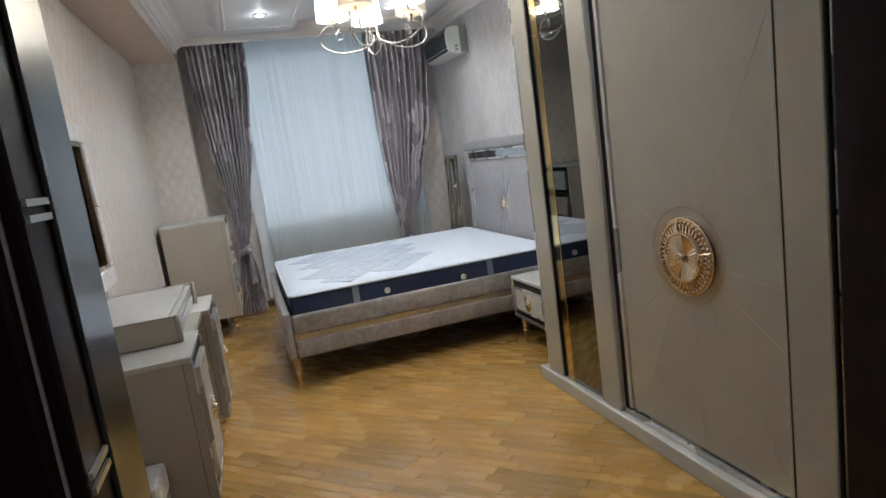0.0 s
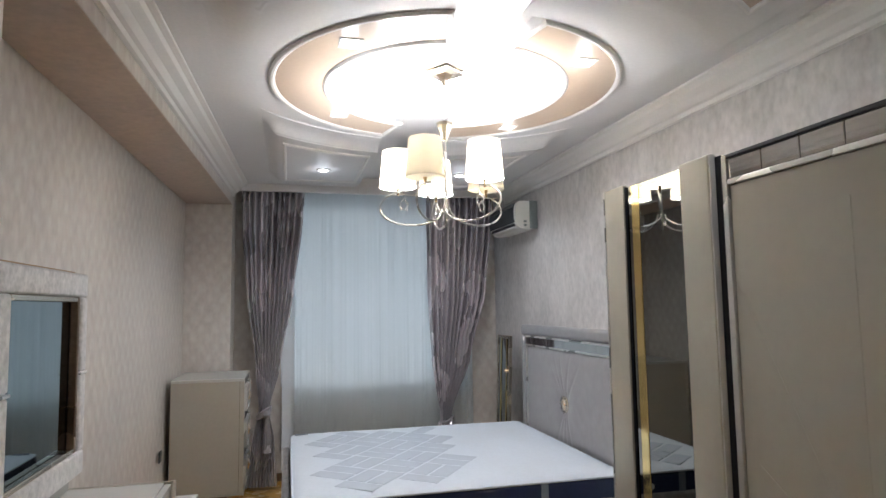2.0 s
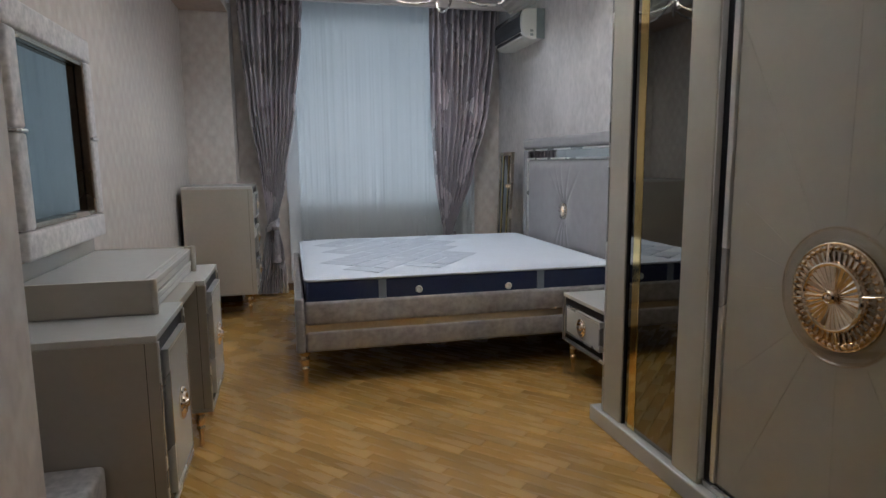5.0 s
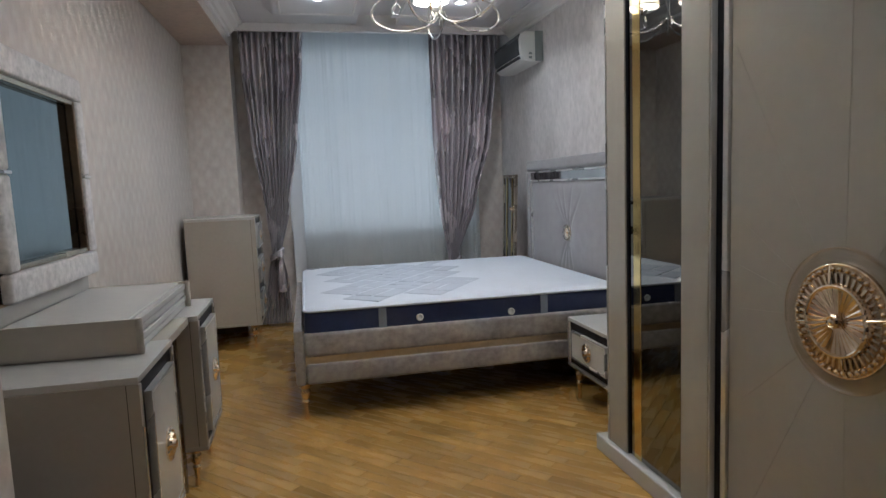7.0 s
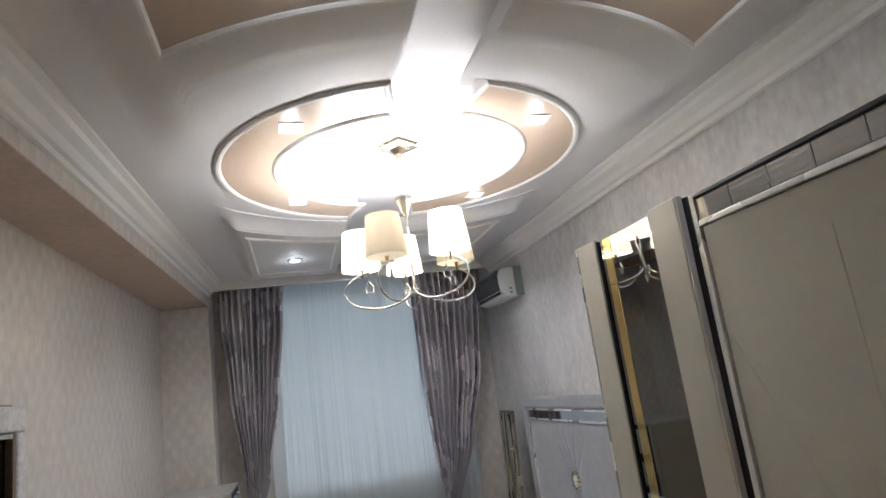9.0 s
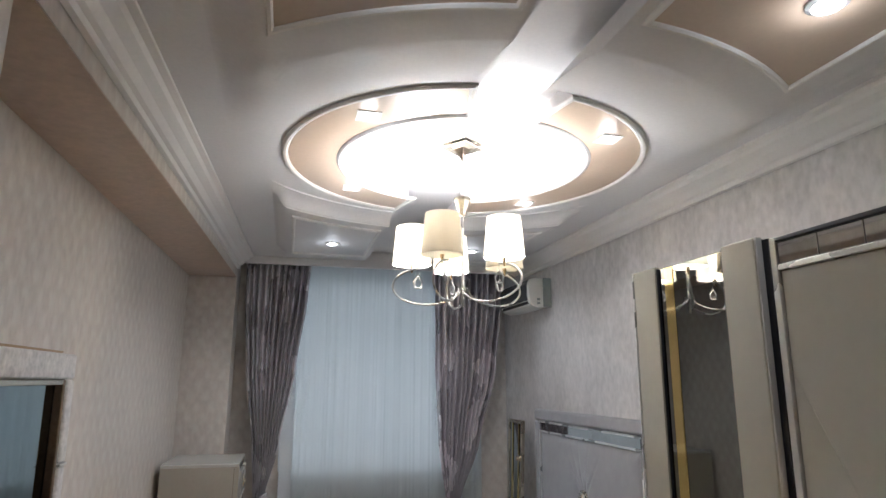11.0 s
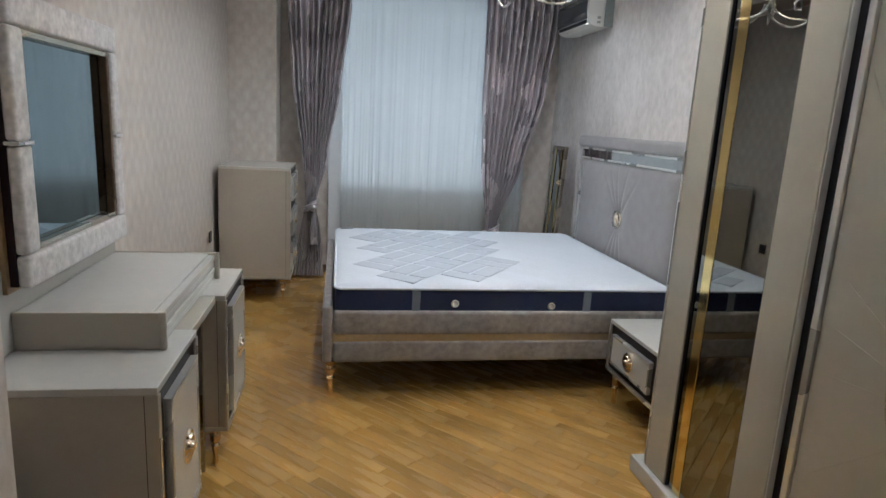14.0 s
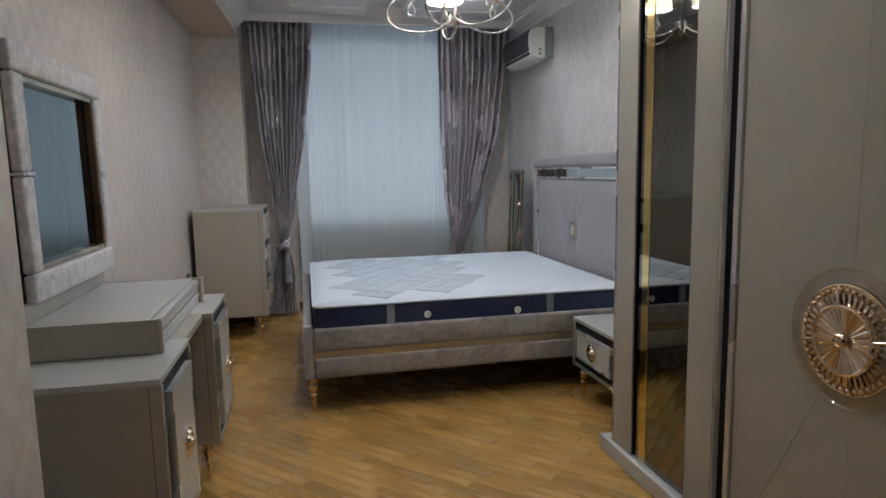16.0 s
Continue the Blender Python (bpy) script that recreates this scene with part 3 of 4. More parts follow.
def between(points, z):
    """Straight runs between (z, value) pairs, rounded a little."""
    for (za, va), (zb, vb) in zip(points, points[1:]):
        if z <= zb:
            return va + (vb - va) * smooth_step(za, zb, z) * 0.5 + (vb - va) * 0.5 * max(0, (z - za) / (zb - za))
    return points[-1][1]


def sheer_cloth(y, z0, z1, rows):
    """A thin cloth in soft folds of uneven breadth."""
    bm = bmesh.new()
    grid = []
    for r in range(rows + 1):
        z = z0 + (z1 - z0) * r / rows
        line = []
        for c in range(421):
            x = 0.14 + 1.74 * c / 420
            d = 0.020 * noise.noise(Vector((7 * x, 0.15 * z, 1.3))) + 0.010 * noise.noise(Vector((19 * x, 0.2 * z, 7.1))) + 0.0045 * noise.noise(Vector((46 * x, 0.25 * z, 3.7)))
            line.append(bm.verts.new((x, y + d, z)))
        grid.append(line)
    for low, high in zip(grid, grid[1:]):
        for c in range(420):
            bm.faces.new((low[c], low[c + 1], high[c + 1], high[c]))
    return bm


sheer = thing("sheer_curtain", (1.0, 6.60, 2.80), "white translucent sheer curtain hanging to the floor", "curtain")
part("cloth", sheer_cloth(6.60, 0.03, 2.80, 16), SHEER, sheer, smooth=True)
part("hem", sheer_cloth(6.596, 0.03, 0.10, 2), SHEER, sheer, "folded hem", smooth=True)

LEFT_A = [(0.03, -0.30), (0.45, -0.215), (0.70, -0.165), (1.1, -0.20), (1.75, -0.29), (2.4, -0.335), (2.80, -0.345)]
LEFT_B = [(0.03, 0.0), (0.45, -0.03), (0.70, -0.075), (1.1, 0.02), (1.75, 0.13), (2.4, 0.21), (2.80, 0.235)]
RIGHT_A = [(0.03, 1.43), (0.35, 1.47), (0.55, 1.50), (1.1, 1.435), (1.75, 1.40), (2.4, 1.39), (2.80, 1.39)]
RIGHT_B = [(0.03, 1.80), (0.35, 1.68), (0.55, 1.60), (1.1, 1.82), (1.75, 1.99), (2.4, 2.06), (2.80, 2.07)]


def drape(side_a, side_b, tie_z, seed, label, tie_x):
    t = thing("drape", (tie_x, 6.46, 2.80), label, "curtain", "pair of drapes")
    part("cloth", pleated(lambda u, z: between(side_a, z) * (1 - u) + between(side_b, z) * u, 11, 0.040, lambda z: 6.45 - 0.05 * math.exp(-((z - tie_z) / 0.25) ** 2), 0.03, 2.80, rows=70, per=14, seed=seed, pinch=True), DRAPE, t, smooth=True)
    half = abs(between(side_b, tie_z) - between(side_a, tie_z)) / 2 + 0.012
    mid = (between(side_b, tie_z) + between(side_a, tie_z)) / 2
    loop = [(mid + half * math.cos(a), 6.41 + 0.055 * math.sin(a), tie_z + 0.035 * math.cos(a)) for a in [2 * math.pi * i / 28 for i in range(28)]]
    part("tieback", join(tube(loop, 0.012, 8, True), tube([(x, y, z - 0.02) for x, y, z in loop], 0.012, 8, True), tube([(x, y, z - 0.04) for x, y, z in loop], 0.011, 8, True)), DRAPE, t, "twisted satin tieback", smooth=True)
    knot = Matrix.Translation((mid + half * 0.45, 6.35, tie_z - 0.03))
    part("knot", turned([(0, 0.035), (0.02, 0.03), (0.034, 0.0), (0.022, -0.028), (0, -0.034)], 16, knot, 5, 0.08), DRAPE, t, "satin rosette", smooth=True)
    part("tassel", turned([(0.012, 0), (0.02, -0.03), (0.03, -0.2), (0.034, -0.30), (0, -0.30)], 18, knot @ Matrix.Translation((0.005, 0.012, -0.03)), 9, 0.1), DRAPE, t, "hanging tie end", smooth=True)
    part("crystal", turned([(0, 0.008), (0.009, 0.002), (0.009, -0.004), (0, -0.012)], 8, knot @ Matrix.Translation((0, -0.012, -0.055))), CRYSTAL, t, "small crystal bead")


drape(LEFT_A, LEFT_B, 0.70, 5, "mauve-grey satin drape tied back beside the window", -0.12)
drape(RIGHT_A, RIGHT_B, 0.52, 8, "mauve-grey satin drape gathered behind the bed", 1.55)
rail = thing("curtain_rail", (0.86, 6.5, 2.80), "white ceiling-mounted curtain rail", "curtain rail")
part("rail", boxes(((-0.38, 6.44, 2.785), (2.1, 6.48, 2.80)), ((-0.38, 6.58, 2.785), (2.1, 6.62, 2.80)), bevel=0.002), PVC, rail)


# ---- ornaments ----
def medallion(parent, m, r, steps=48, detail=True, rim=True):
    """A round ornament; m puts its back on a face, with its axis along local z."""
    if rim:
        ring = part("rim", turned([(r * 0.80, 0), (r, 0), (r, r * 0.03), (r * 0.975, r * 0.06), (r * 0.95, r * 0.035), (r * 0.82, r * 0.03), (r * 0.80, r * 0.05), (r * 0.78, r * 0.03), (r * 0.78, 0)], 64, m), ACRYLIC, parent, "clear bevelled acrylic rim", smooth=True)
        part("rim_edge", tube([m @ Vector((r * 0.985 * math.cos(a), r * 0.985 * math.sin(a), r * 0.05)) for a in [2 * math.pi * i / 72 for i in range(72)]], r * 0.011, 8, True), ACRYLIC, parent, "rounded acrylic edge", smooth=True)
    plate = part("plate", turned([(r * 0.77, 0), (r * 0.77, r * 0.05), (r * 0.72, r * 0.085), (r * 0.52, r * 0.075), (r * 0.49, r * 0.13), (r * 0.455, r * 0.14), (r * 0.43, r * 0.08), (0, r * 0.08)], steps, m), ANTIQUE if detail else GOLD, parent, "embossed rose-gold plate", smooth=True)
    if detail:
        for i in range(40):
            a = 2 * math.pi * i / 40
            bead = bmesh.new()
            bmesh.ops.create_icosphere(bead, subdivisions=1, radius=r * 0.044)
            bead.transform(m @ Matrix.Translation((r * 0.70 * math.cos(a), r * 0.70 * math.sin(a), r * 0.09)))
            part("bead", bead, GOLD, plate, smooth=True)
        for i in range(40):
            a = 2 * math.pi * (i + 0.5) / 40
            rib = bmesh.new()
            bmesh.ops.create_cube(rib, size=1)
            rib.transform(m @ Matrix.Rotation(a, 4, "Z") @ Matrix.Translation((r * 0.575, 0, r * 0.088)) @ Matrix.Diagonal((r * 0.15, r * 0.035, r * 0.03, 1)))
            part("rib", rib, GOLD, plate)
    fl = bmesh.new()
    n = 64
    centre = fl.verts.new((0, 0, r * 0.11))
    inner = [fl.verts.new((r * 0.10 * math.cos(2 * math.pi * i / n), r * 0.10 * math.sin(2 * math.pi * i / n), r * (0.125 if i % 2 else 0.11))) for i in range(n)]
    outer = [fl.verts.new((r * 0.465 * math.cos(2 * math.pi * i / n), r * 0.465 * math.sin(2 * math.pi * i / n), r * (0.155 if i % 2 else 0.13))) for i in range(n)]
    for i in range(n):
        j = (i + 1) % n
        fl.faces.new((inner[i], inner[j], outer[j], outer[i]))
        fl.faces.new((inner[j], inner[i], centre))
    fl.transform(m)
    part("fluted_dish", fl, GOLD, plate, "fluted rose-gold dish")
    if detail:
        for rr, hh, tt in ((0.765, 0.06, 0.018), (0.475, 0.145, 0.030)):
            part("ring", tube([m @ Vector((r * rr * math.cos(a), r * rr * math.sin(a), r * hh)) for a in [2 * math.pi * i / 64 for i in range(64)]], r * tt, 8, True), GOLD, plate, "raised gold ring", smooth=True)
        for k in range(4):
            part("clip", tube([m @ Matrix.Rotation(math.pi / 2 * k + 0.2, 4, "Z") @ Vector(q) for q in ((r * 0.50, 0, r * 0.15), (r * 0.62, 0, r * 0.13), (r * 0.76, 0, r * 0.09))], r * 0.018, 6), GOLD, plate, smooth=True)
    part("boss", turned([(r * 0.10, r * 0.12), (r * 0.10, r * 0.19), (r * 0.075, r * 0.215), (r * 0.05, r * 0.19), (r * 0.045, r * 0.22), (0, r * 0.235)], 20, m), GOLD, plate, "small centre boss", smooth=True)


def facing(x, y, z, way):
    """Axis pose on a face that looks along way ('+x', '-x')."""
    return Matrix.Translation((x, y, z)) @ Matrix.Rotation(radians(90 if way == "+x" else -90), 4, "Y")


def gold_leg(parent, x, y, top, r=0.022):
    """A turned gilt leg from the floor up to top."""
    h = top
    prof = [(r * 0.45, 0), (r * 0.6, 0.012 * h / 0.19), (r * 0.42, 0.22 * h), (r * 0.62, 0.42 * h), (r * 0.85, 0.50 * h), (r * 0.55, 0.56 * h), (r * 0.95, 0.64 * h), (r * 1.05, 0.78 * h), (r * 0.8, 0.86 * h), (r * 1.25, 0.93 * h), (r * 1.25, h)]
    return part("leg", turned(prof, 16, Matrix.Translation((x, y, 0))), BRASS, parent, "turned gilt leg", smooth=True)


# ---- wardrobe ----
FX, WT = 1.467, 2.10
ward = thing("wardrobe", (1.80, 1.88, 0.0), "large warm-grey lacquered sliding-door wardrobe with smoked mirrors and gilt medallion", "wardrobe")
WY0, WY1, STILE = 0.70, 3.065, 2.368
part("carcass", boxes(((FX + 0.09, WY0, 0.09), (RIGHT - 0.004, WY1, WT)), ((FX + 0.002, STILE, 0.09), (FX + 0.09, WY1, WT - 0.005)), ((FX + 0.002, WY0, 0.09), (FX + 0.09, 1.425, WT - 0.005)), bevel=0.002), LACQUER, ward)
part("plinth", box((FX - 0.042, WY0, 0), (RIGHT - 0.004, WY1 + 0.09, 0.075), 0.006), LACQUER_PALE_SHEEN, ward, "pale plinth board")
part("track", boxes(((FX - 0.004, 1.43, 0.0755), (FX + 0.012, 2.363, 0.098)), ((FX + 0.026, 1.43, 0.0755), (FX + 0.036, 2.363, 0.10)), ((FX + 0.052, 1.43, 0.0755), (FX + 0.062, 2.363, 0.10)), bevel=0.002), SILVER, ward, "aluminium sliding track")
part("shadow_gap", box((FX + 0.004, 2.338, 0.10), (FX + 0.089, STILE - 0.001, WT - 0.01)), BLACK, ward, "black recess beside the door")


def pilaster(y0, y1, far):
    """A mirrored upright: lacquer stile, smoked glass, gold strip, smoked glass, lacquer stile."""
    a, b = (y1 - 0.158, y0 + 0.154) if far else (y1 - 0.17, y0 + 0.165)
    for lo, hi in ((a, y1), (y0, b)):
        part("stile", box((FX - 0.022, lo, 0.076), (FX + 0.0015, hi, WT), 0.005), LACQUER, ward)
    part("edge_trim", boxes(((FX - 0.016, b + 0.0005, 0.080), (FX - 0.004, b + 0.006, WT - 0.01)), ((FX - 0.016, a - 0.006, 0.080), (FX - 0.004, a - 0.0005, WT - 0.01))), BLACK, ward, "thin dark edge strip")
    part("mirror", boxes(((FX - 0.008, a - 0.040, 0.08), (FX - 0.001, a - 0.007, WT - 0.012)), ((FX - 0.008, b + 0.007, 0.08), (FX - 0.001, a - 0.096, WT - 0.012)), bevel=0.0015), SMOKED, ward, "tall smoked mirror")
    part("gold_strip", box((FX - 0.010, a - 0.095, 0.08), (FX - 0.001, a - 0.041, WT - 0.012), 0.002), GOLD_MIRROR, ward, "polished gold strip")


part("stile_edge", box((FX - 0.02, STILE - 0.0065, 0.10), (FX + 0.003, STILE - 0.0005, WT), 0.002), LACQUER_PALE_SHEEN, ward, "pale edge strip")
pilaster(STILE, WY1, True)
pilaster(WY0, 1.425, False)
part("corner_bead", box((FX - 0.024, WY1 + 0.0005, 0.076), (FX + 0.0, WY1 + 0.008, WT), 0.002), SILVER, ward, "bright corner bead")
sliding = part("door", box((FX + 0.014, 1.435, 0.105), (FX + 0.05, 2.3115, 1.985), 0.004), LACQUER, ward, "warm-grey lacquered sliding door")
part("edge_profile", boxes(((FX + 0.004, 2.312, 0.105), (FX + 0.05, 2.337, WT - 0.012)), ((FX + 0.004, 1.436, 1.9855), (FX + 0.05, 2.3115, 2.004)), bevel=0.003), SILVER, sliding, "silver edge profile")
part("joint", box((FX - 0.0235, 1.4025, 0.08), (FX - 0.021, 1.4085, WT - 0.004)), BLACK, sliding, "thin dark joint")
top = part("top_mirror", bmesh.new(), STRIP_MIRROR, ward)
for i in range(6):
    y0 = 1.436 + i * 0.1458
    part("mirror_tile", box((FX + 0.010, y0, 2.005), (FX + 0.05, y0 + 0.1449, 2.072), 0.003), STRIP_MIRROR, top)
part("top_profile", box((FX + 0.002, 1.43, 2.0725), (FX + 0.06, 2.3115, 2.086), 0.003), BLACK, ward, "dark top profile")
MC = (FX + 0.0138, 1.875, 0.876)
medallion(sliding, facing(*MC, "-x"), 0.19)
# raised rays that run out from the medallion
for i, (deg, length) in enumerate(((118, 0.9), (148, 0.44), (166, 0.40), (186, 0.39), (222, 0.5), (244, 0.75), (272, 0.75), (300, 0.8), (328, 0.5), (352, 0.42), (14, 0.42), (36, 0.5), (62, 0.9), (90, 1.0))):
    a = radians(deg)
    c, s = -math.cos(a), math.sin(a)
    end = length
    for q in ((2.295 - MC[1]) / c if c > 0 else 9, (1.445 - MC[1]) / c if c < 0 else 9):
        end = min(end, q)
    p0, p1 = Vector((FX + 0.0138, MC[1] + 0.20 * c, MC[2] + 0.20 * s)), Vector((FX + 0.0138, MC[1] + end * c, MC[2] + end * s))
    part("ray", tube([p0, p1], 0.0012, 6), LACQUER, sliding, "fine raised ray")

# ---- bed ----
bed = thing("bed", (1.06, 4.86, 0), "grey velvet double bed with gilt trim and tall headboard", "bed")
BY0, BY1 = 3.93, 5.74
for y0, y1, side in ((BY0, BY0 + 0.075, 0), (BY1 - 0.075, BY1, 1)):
    rail_ob = part("side_rail", box((0.106, y0, 0.350), (2.03, y1, 0.488), 0.022, 4), VELVET, bed, "padded velvet side rail", smooth=True)
    part("lower_rail", box((0.106, y0, 0.200), (2.03, y1, 0.322), 0.02, 4), VELVET, bed, "padded velvet lower rail", smooth=True)
    part("gilt_strip", box((0.106, y0 + 0.007, 0.306), (2.03, y1 - 0.007, 0.364)), GILT, bed, "gilt inlay strip")
part("footboard", box((0.052, BY0 - 0.004, 0.198), (0.104, BY1 + 0.004, 0.512), 0.018, 4), VELVET, bed, "padded velvet footboard", smooth=True)
# Base lowered and painted black to deepen the shade beneath the bed.
part("slat_base", box((0.11, BY0 + 0.08, 0.215), (2.02, BY1 - 0.08, 0.42)), UNDERBED_SHADE, bed, "storage base blackened to deepen the shade under the bed")
for x, y in ((0.098, 3.98), (0.098, 5.69), (1.95, 4.0), (1.95, 5.67)):
    gold_leg(bed, x, y, 0.200, 0.026)
HB0, HB1, HX = 4.02, 5.70, 2.07
head = part("headboard", box((HX + 0.012, HB0, 0.12), (RIGHT - 0.006, HB1, 1.41), 0.012), HEAD_VELVET, bed, "tall velvet headboard", smooth=True)
part("top_bolster", box((HX - 0.02, HB0 + 0.0, 1.345), (HX + 0.04, HB1, 1.436), 0.03, 5), HEAD_VELVET, head, "padded top bolster", smooth=True)
for y0, y1 in ((HB0, HB0 + 0.085), (HB1 - 0.085, HB1)):
    part("side_bolster", box((HX - 0.012, y0, 0.2), (HX + 0.03, y1, 1.344), 0.018, 4), HEAD_VELVET, head, "padded side bolster", smooth=True)
part("mirror_strip", box((HX - 0.002, HB0 + 0.10, 1.272), (HX + 0.02, HB1 - 0.10, 1.330)), STRIP_MIRROR, head, "mirrored strip")
part("trim", boxes(((HX - 0.008, HB0 + 0.0855, 1.3305), (HX + 0.02, HB1 - 0.0855, 1.3435)), ((HX - 0.008, HB0 + 0.0855, 1.258), (HX + 0.02, HB1 - 0.0855, 1.2715)), ((HX - 0.008, HB0 + 0.0855, 0.2), (HX + 0.02, HB0 + 0.0985, 1.2575)), ((HX - 0.008, HB1 - 0.0985, 0.2), (HX + 0.02, HB1 - 0.0855, 1.2575)), bevel=0.003), SILVER, head, "champagne silver trim")


def tufted():
    """The inner cushion, with creases that run out from the jewel."""
    bm = bmesh.new()
    y0, y1, z0, z1, jy, jz = HB0 + 0.0995, HB1 - 0.0995, 0.40, 1.257, 4.863, 0.868
    ny, nz = 150, 90
    folds = [radians(d) for d in (50, 64, 80, 106, 130, 250, 266, 281, 296)]
    grid = []
    for i in range(nz + 1):
        line = []
        for j in range(ny + 1):
            y, z = y0 + (y1 - y0) * j / ny, z0 + (z1 - z0) * i / nz
            edge = min(y - y0, y1 - y, z - z0, z1 - z)
            puff = 0.022 * (1 - math.exp(-edge / 0.03))
            r, a = math.hypot(y - jy, z - jz), math.atan2(z - jz, y - jy) % (2 * math.pi)
            puff -= 0.02 * math.exp(-(r / 0.09) ** 2)
            gap = min(abs((a - f + math.pi) % (2 * math.pi) - math.pi) for f in folds) * r
            fade = max(0.0, 1 - r / 0.42)
            puff -= 0.011 * fade * math.exp(-(gap / 0.011) ** 2)
            line.append(bm.verts.new((HX + 0.008 - puff, y, z)))
        grid.append(line)
    for i in range(nz):
        for j in range(ny):
            bm.faces.new((grid[i][j], grid[i][j + 1], grid[i + 1][j + 1], grid[i + 1][j]))
    return bm


cushion = part("cushion", tufted(), HEAD_VELVET, head, "tufted velvet cushion", smooth=True)
jm = facing(HX - 0.004, 4.863, 0.868, "-x")
medallion(cushion, jm, 0.075, 32, False, False)
for i in range(12):
    a = 2 * math.pi * i / 12
    gem = bmesh.new()
    bmesh.ops.create_icosphere(gem, subdivisions=1, radius=0.011)
    gem.transform(jm @ Matrix.Translation((0.054 * math.cos(a), 0.054 * math.sin(a), 0.010)))
    part("gem", gem, CRYSTAL, cushion, "cut crystal")

mattress = thing("mattress", (1.05, 4.85, 0.42), "white quilted mattress with navy sides on the bed", "mattress")
MX0, MX1, MY0, MY1 = 0.112, 2.01, 3.945, 5.69
part("side_band", box((MX0, MY0, 0.4205), (MX1, MY1, 0.608), 0.03, 4), NAVY, mattress, "navy quilted side band", smooth=True)


def mattress_top():
    bm = bmesh.new()
    nx, ny = 80, 72
    grid = []
    for i in range(ny + 1):
        line = []
        for j in range(nx + 1):
            u, v = j / nx, i / ny
            x, y = MX0 + 0.004 + (MX1 - MX0 - 0.008) * u, MY0 + 0.004 + (MY1 - MY0 - 0.008) * v
            edge = min(x - MX0, MX1 - x, y - MY0, MY1 - y)
            z = 0.602 + 0.026 * (1 - math.exp(-edge / 0.03)) + 0.0012 * math.sin(26 * x) * math.sin(24 * y) + 0.0016 * noise.noise(Vector((3 * x, 3 * y, 0)))
            for sx, sy in ((0, 0), (0, 1), (1, 0), (1, 1)):
                cx, cy = (MX0 if not sx else MX1), (MY0 if not sy else MY1)
                dx, dy = abs(x - cx), abs(y - cy)
                if dx < 0.06 and dy < 0.06 and math.hypot(0.06 - dx, 0.06 - dy) > 0.06:
                    k = 0.06 / math.hypot(0.06 - dx, 0.06 - dy)
                    x = cx + math.copysign(0.06 - (0.06 - dx) * k, x - cx)
                    y = cy + math.copysign(0.06 - (0.06 - dy) * k, y - cy)
            line.append(bm.verts.new((x, y, z)))
        grid.append(line)
    for i in range(ny):
        for j in range(nx):
            bm.faces.new((grid[i][j], grid[i][j + 1], grid[i + 1][j + 1], grid[i + 1][j]))
    return bm


part("quilted_top", mattress_top(), TICKING, mattress, "white knitted quilted top", smooth=True)
c = 0.05
round_edge = arc(MX1 - c, MY0 + c, c, -90, 0, 8) + arc(MX1 - c, MY1 - c, c, 0, 90, 8) + arc(MX0 + c, MY1 - c, c, 90, 180, 8) + arc(MX0 + c, MY0 + c, c, 180, 270, 8)
for z in (0.604, 0.432):
    part("piping", tube([(x, y, z) for x, y in round_edge], 0.007, 8, True), TICKING if z > 0.5 else NAVY, mattress, "corded edge", smooth=True)
# woven grey blocks of the quilting, set out as a diagonal chequer
QC, QA, CELL = Vector((0.70, 4.82)), radians(52), 0.26
for i in range(-6, 7):
    for j in range(-6, 7):
        for side in (-1, 1):
            cu, cv = i * CELL, j * CELL
            if (i + j) % 2:
                cv, lu, lv = cv + side * CELL / 4, CELL - 0.02, CELL / 2 - 0.018
            else:
                cu, lu, lv = cu + side * CELL / 4, CELL / 2 - 0.018, CELL - 0.02
            if abs(cu) > 1.3 or abs(cv) > 1.3:
                continue
            pts = [(cu - lu / 2, cv - lv / 2), (cu + lu / 2, cv - lv / 2), (cu + lu / 2, cv + lv / 2), (cu - lu / 2, cv + lv / 2)]
            world_pts = [(QC.x + u * math.cos(QA) - v * math.sin(QA), QC.y + u * math.sin(QA) + v * math.cos(QA)) for u, v in pts]
            if all(0.17 < x < 1.30 and MY0 + 0.03 < y < MY1 - 0.03 for x, y in world_pts):
                bm = prism(world_pts, 0.622, 0.6304)
                bmesh.ops.bevel(bm, geom=[e for e in bm.edges], offset=0.0022, segments=1, affect="EDGES")
                part("quilt_block", bm, QUILT, mattress, "grey quilted block")
for x in (0.538, 1.495):
    part("strap", box((x - 0.022, MY0 - 0.004, 0.436), (x + 0.022, MY0 + 0.004, 0.597), 0.0015), STRAP, mattress, "grey webbing handle")
for x, z in ((0.749, 0.525), (1.291, 0.513)):
    part("vent_button", turned([(0.021, 0), (0.021, 0.003), (0.016, 0.006), (0.012, 0.0035), (0, 0.0035)], 20, Matrix.Translation((x, MY0 - 0.0005, z)) @ Matrix.Rotation(radians(90), 4, "X")), WHITE_PLASTIC, mattress, "round white vent", smooth=True)
part("printed_patch", box((0.14, MY1 - 0.10, 0.6245), (0.24, MY1 - 0.06, 0.6285), 0.001), STRAP, mattress, "small printed patch")


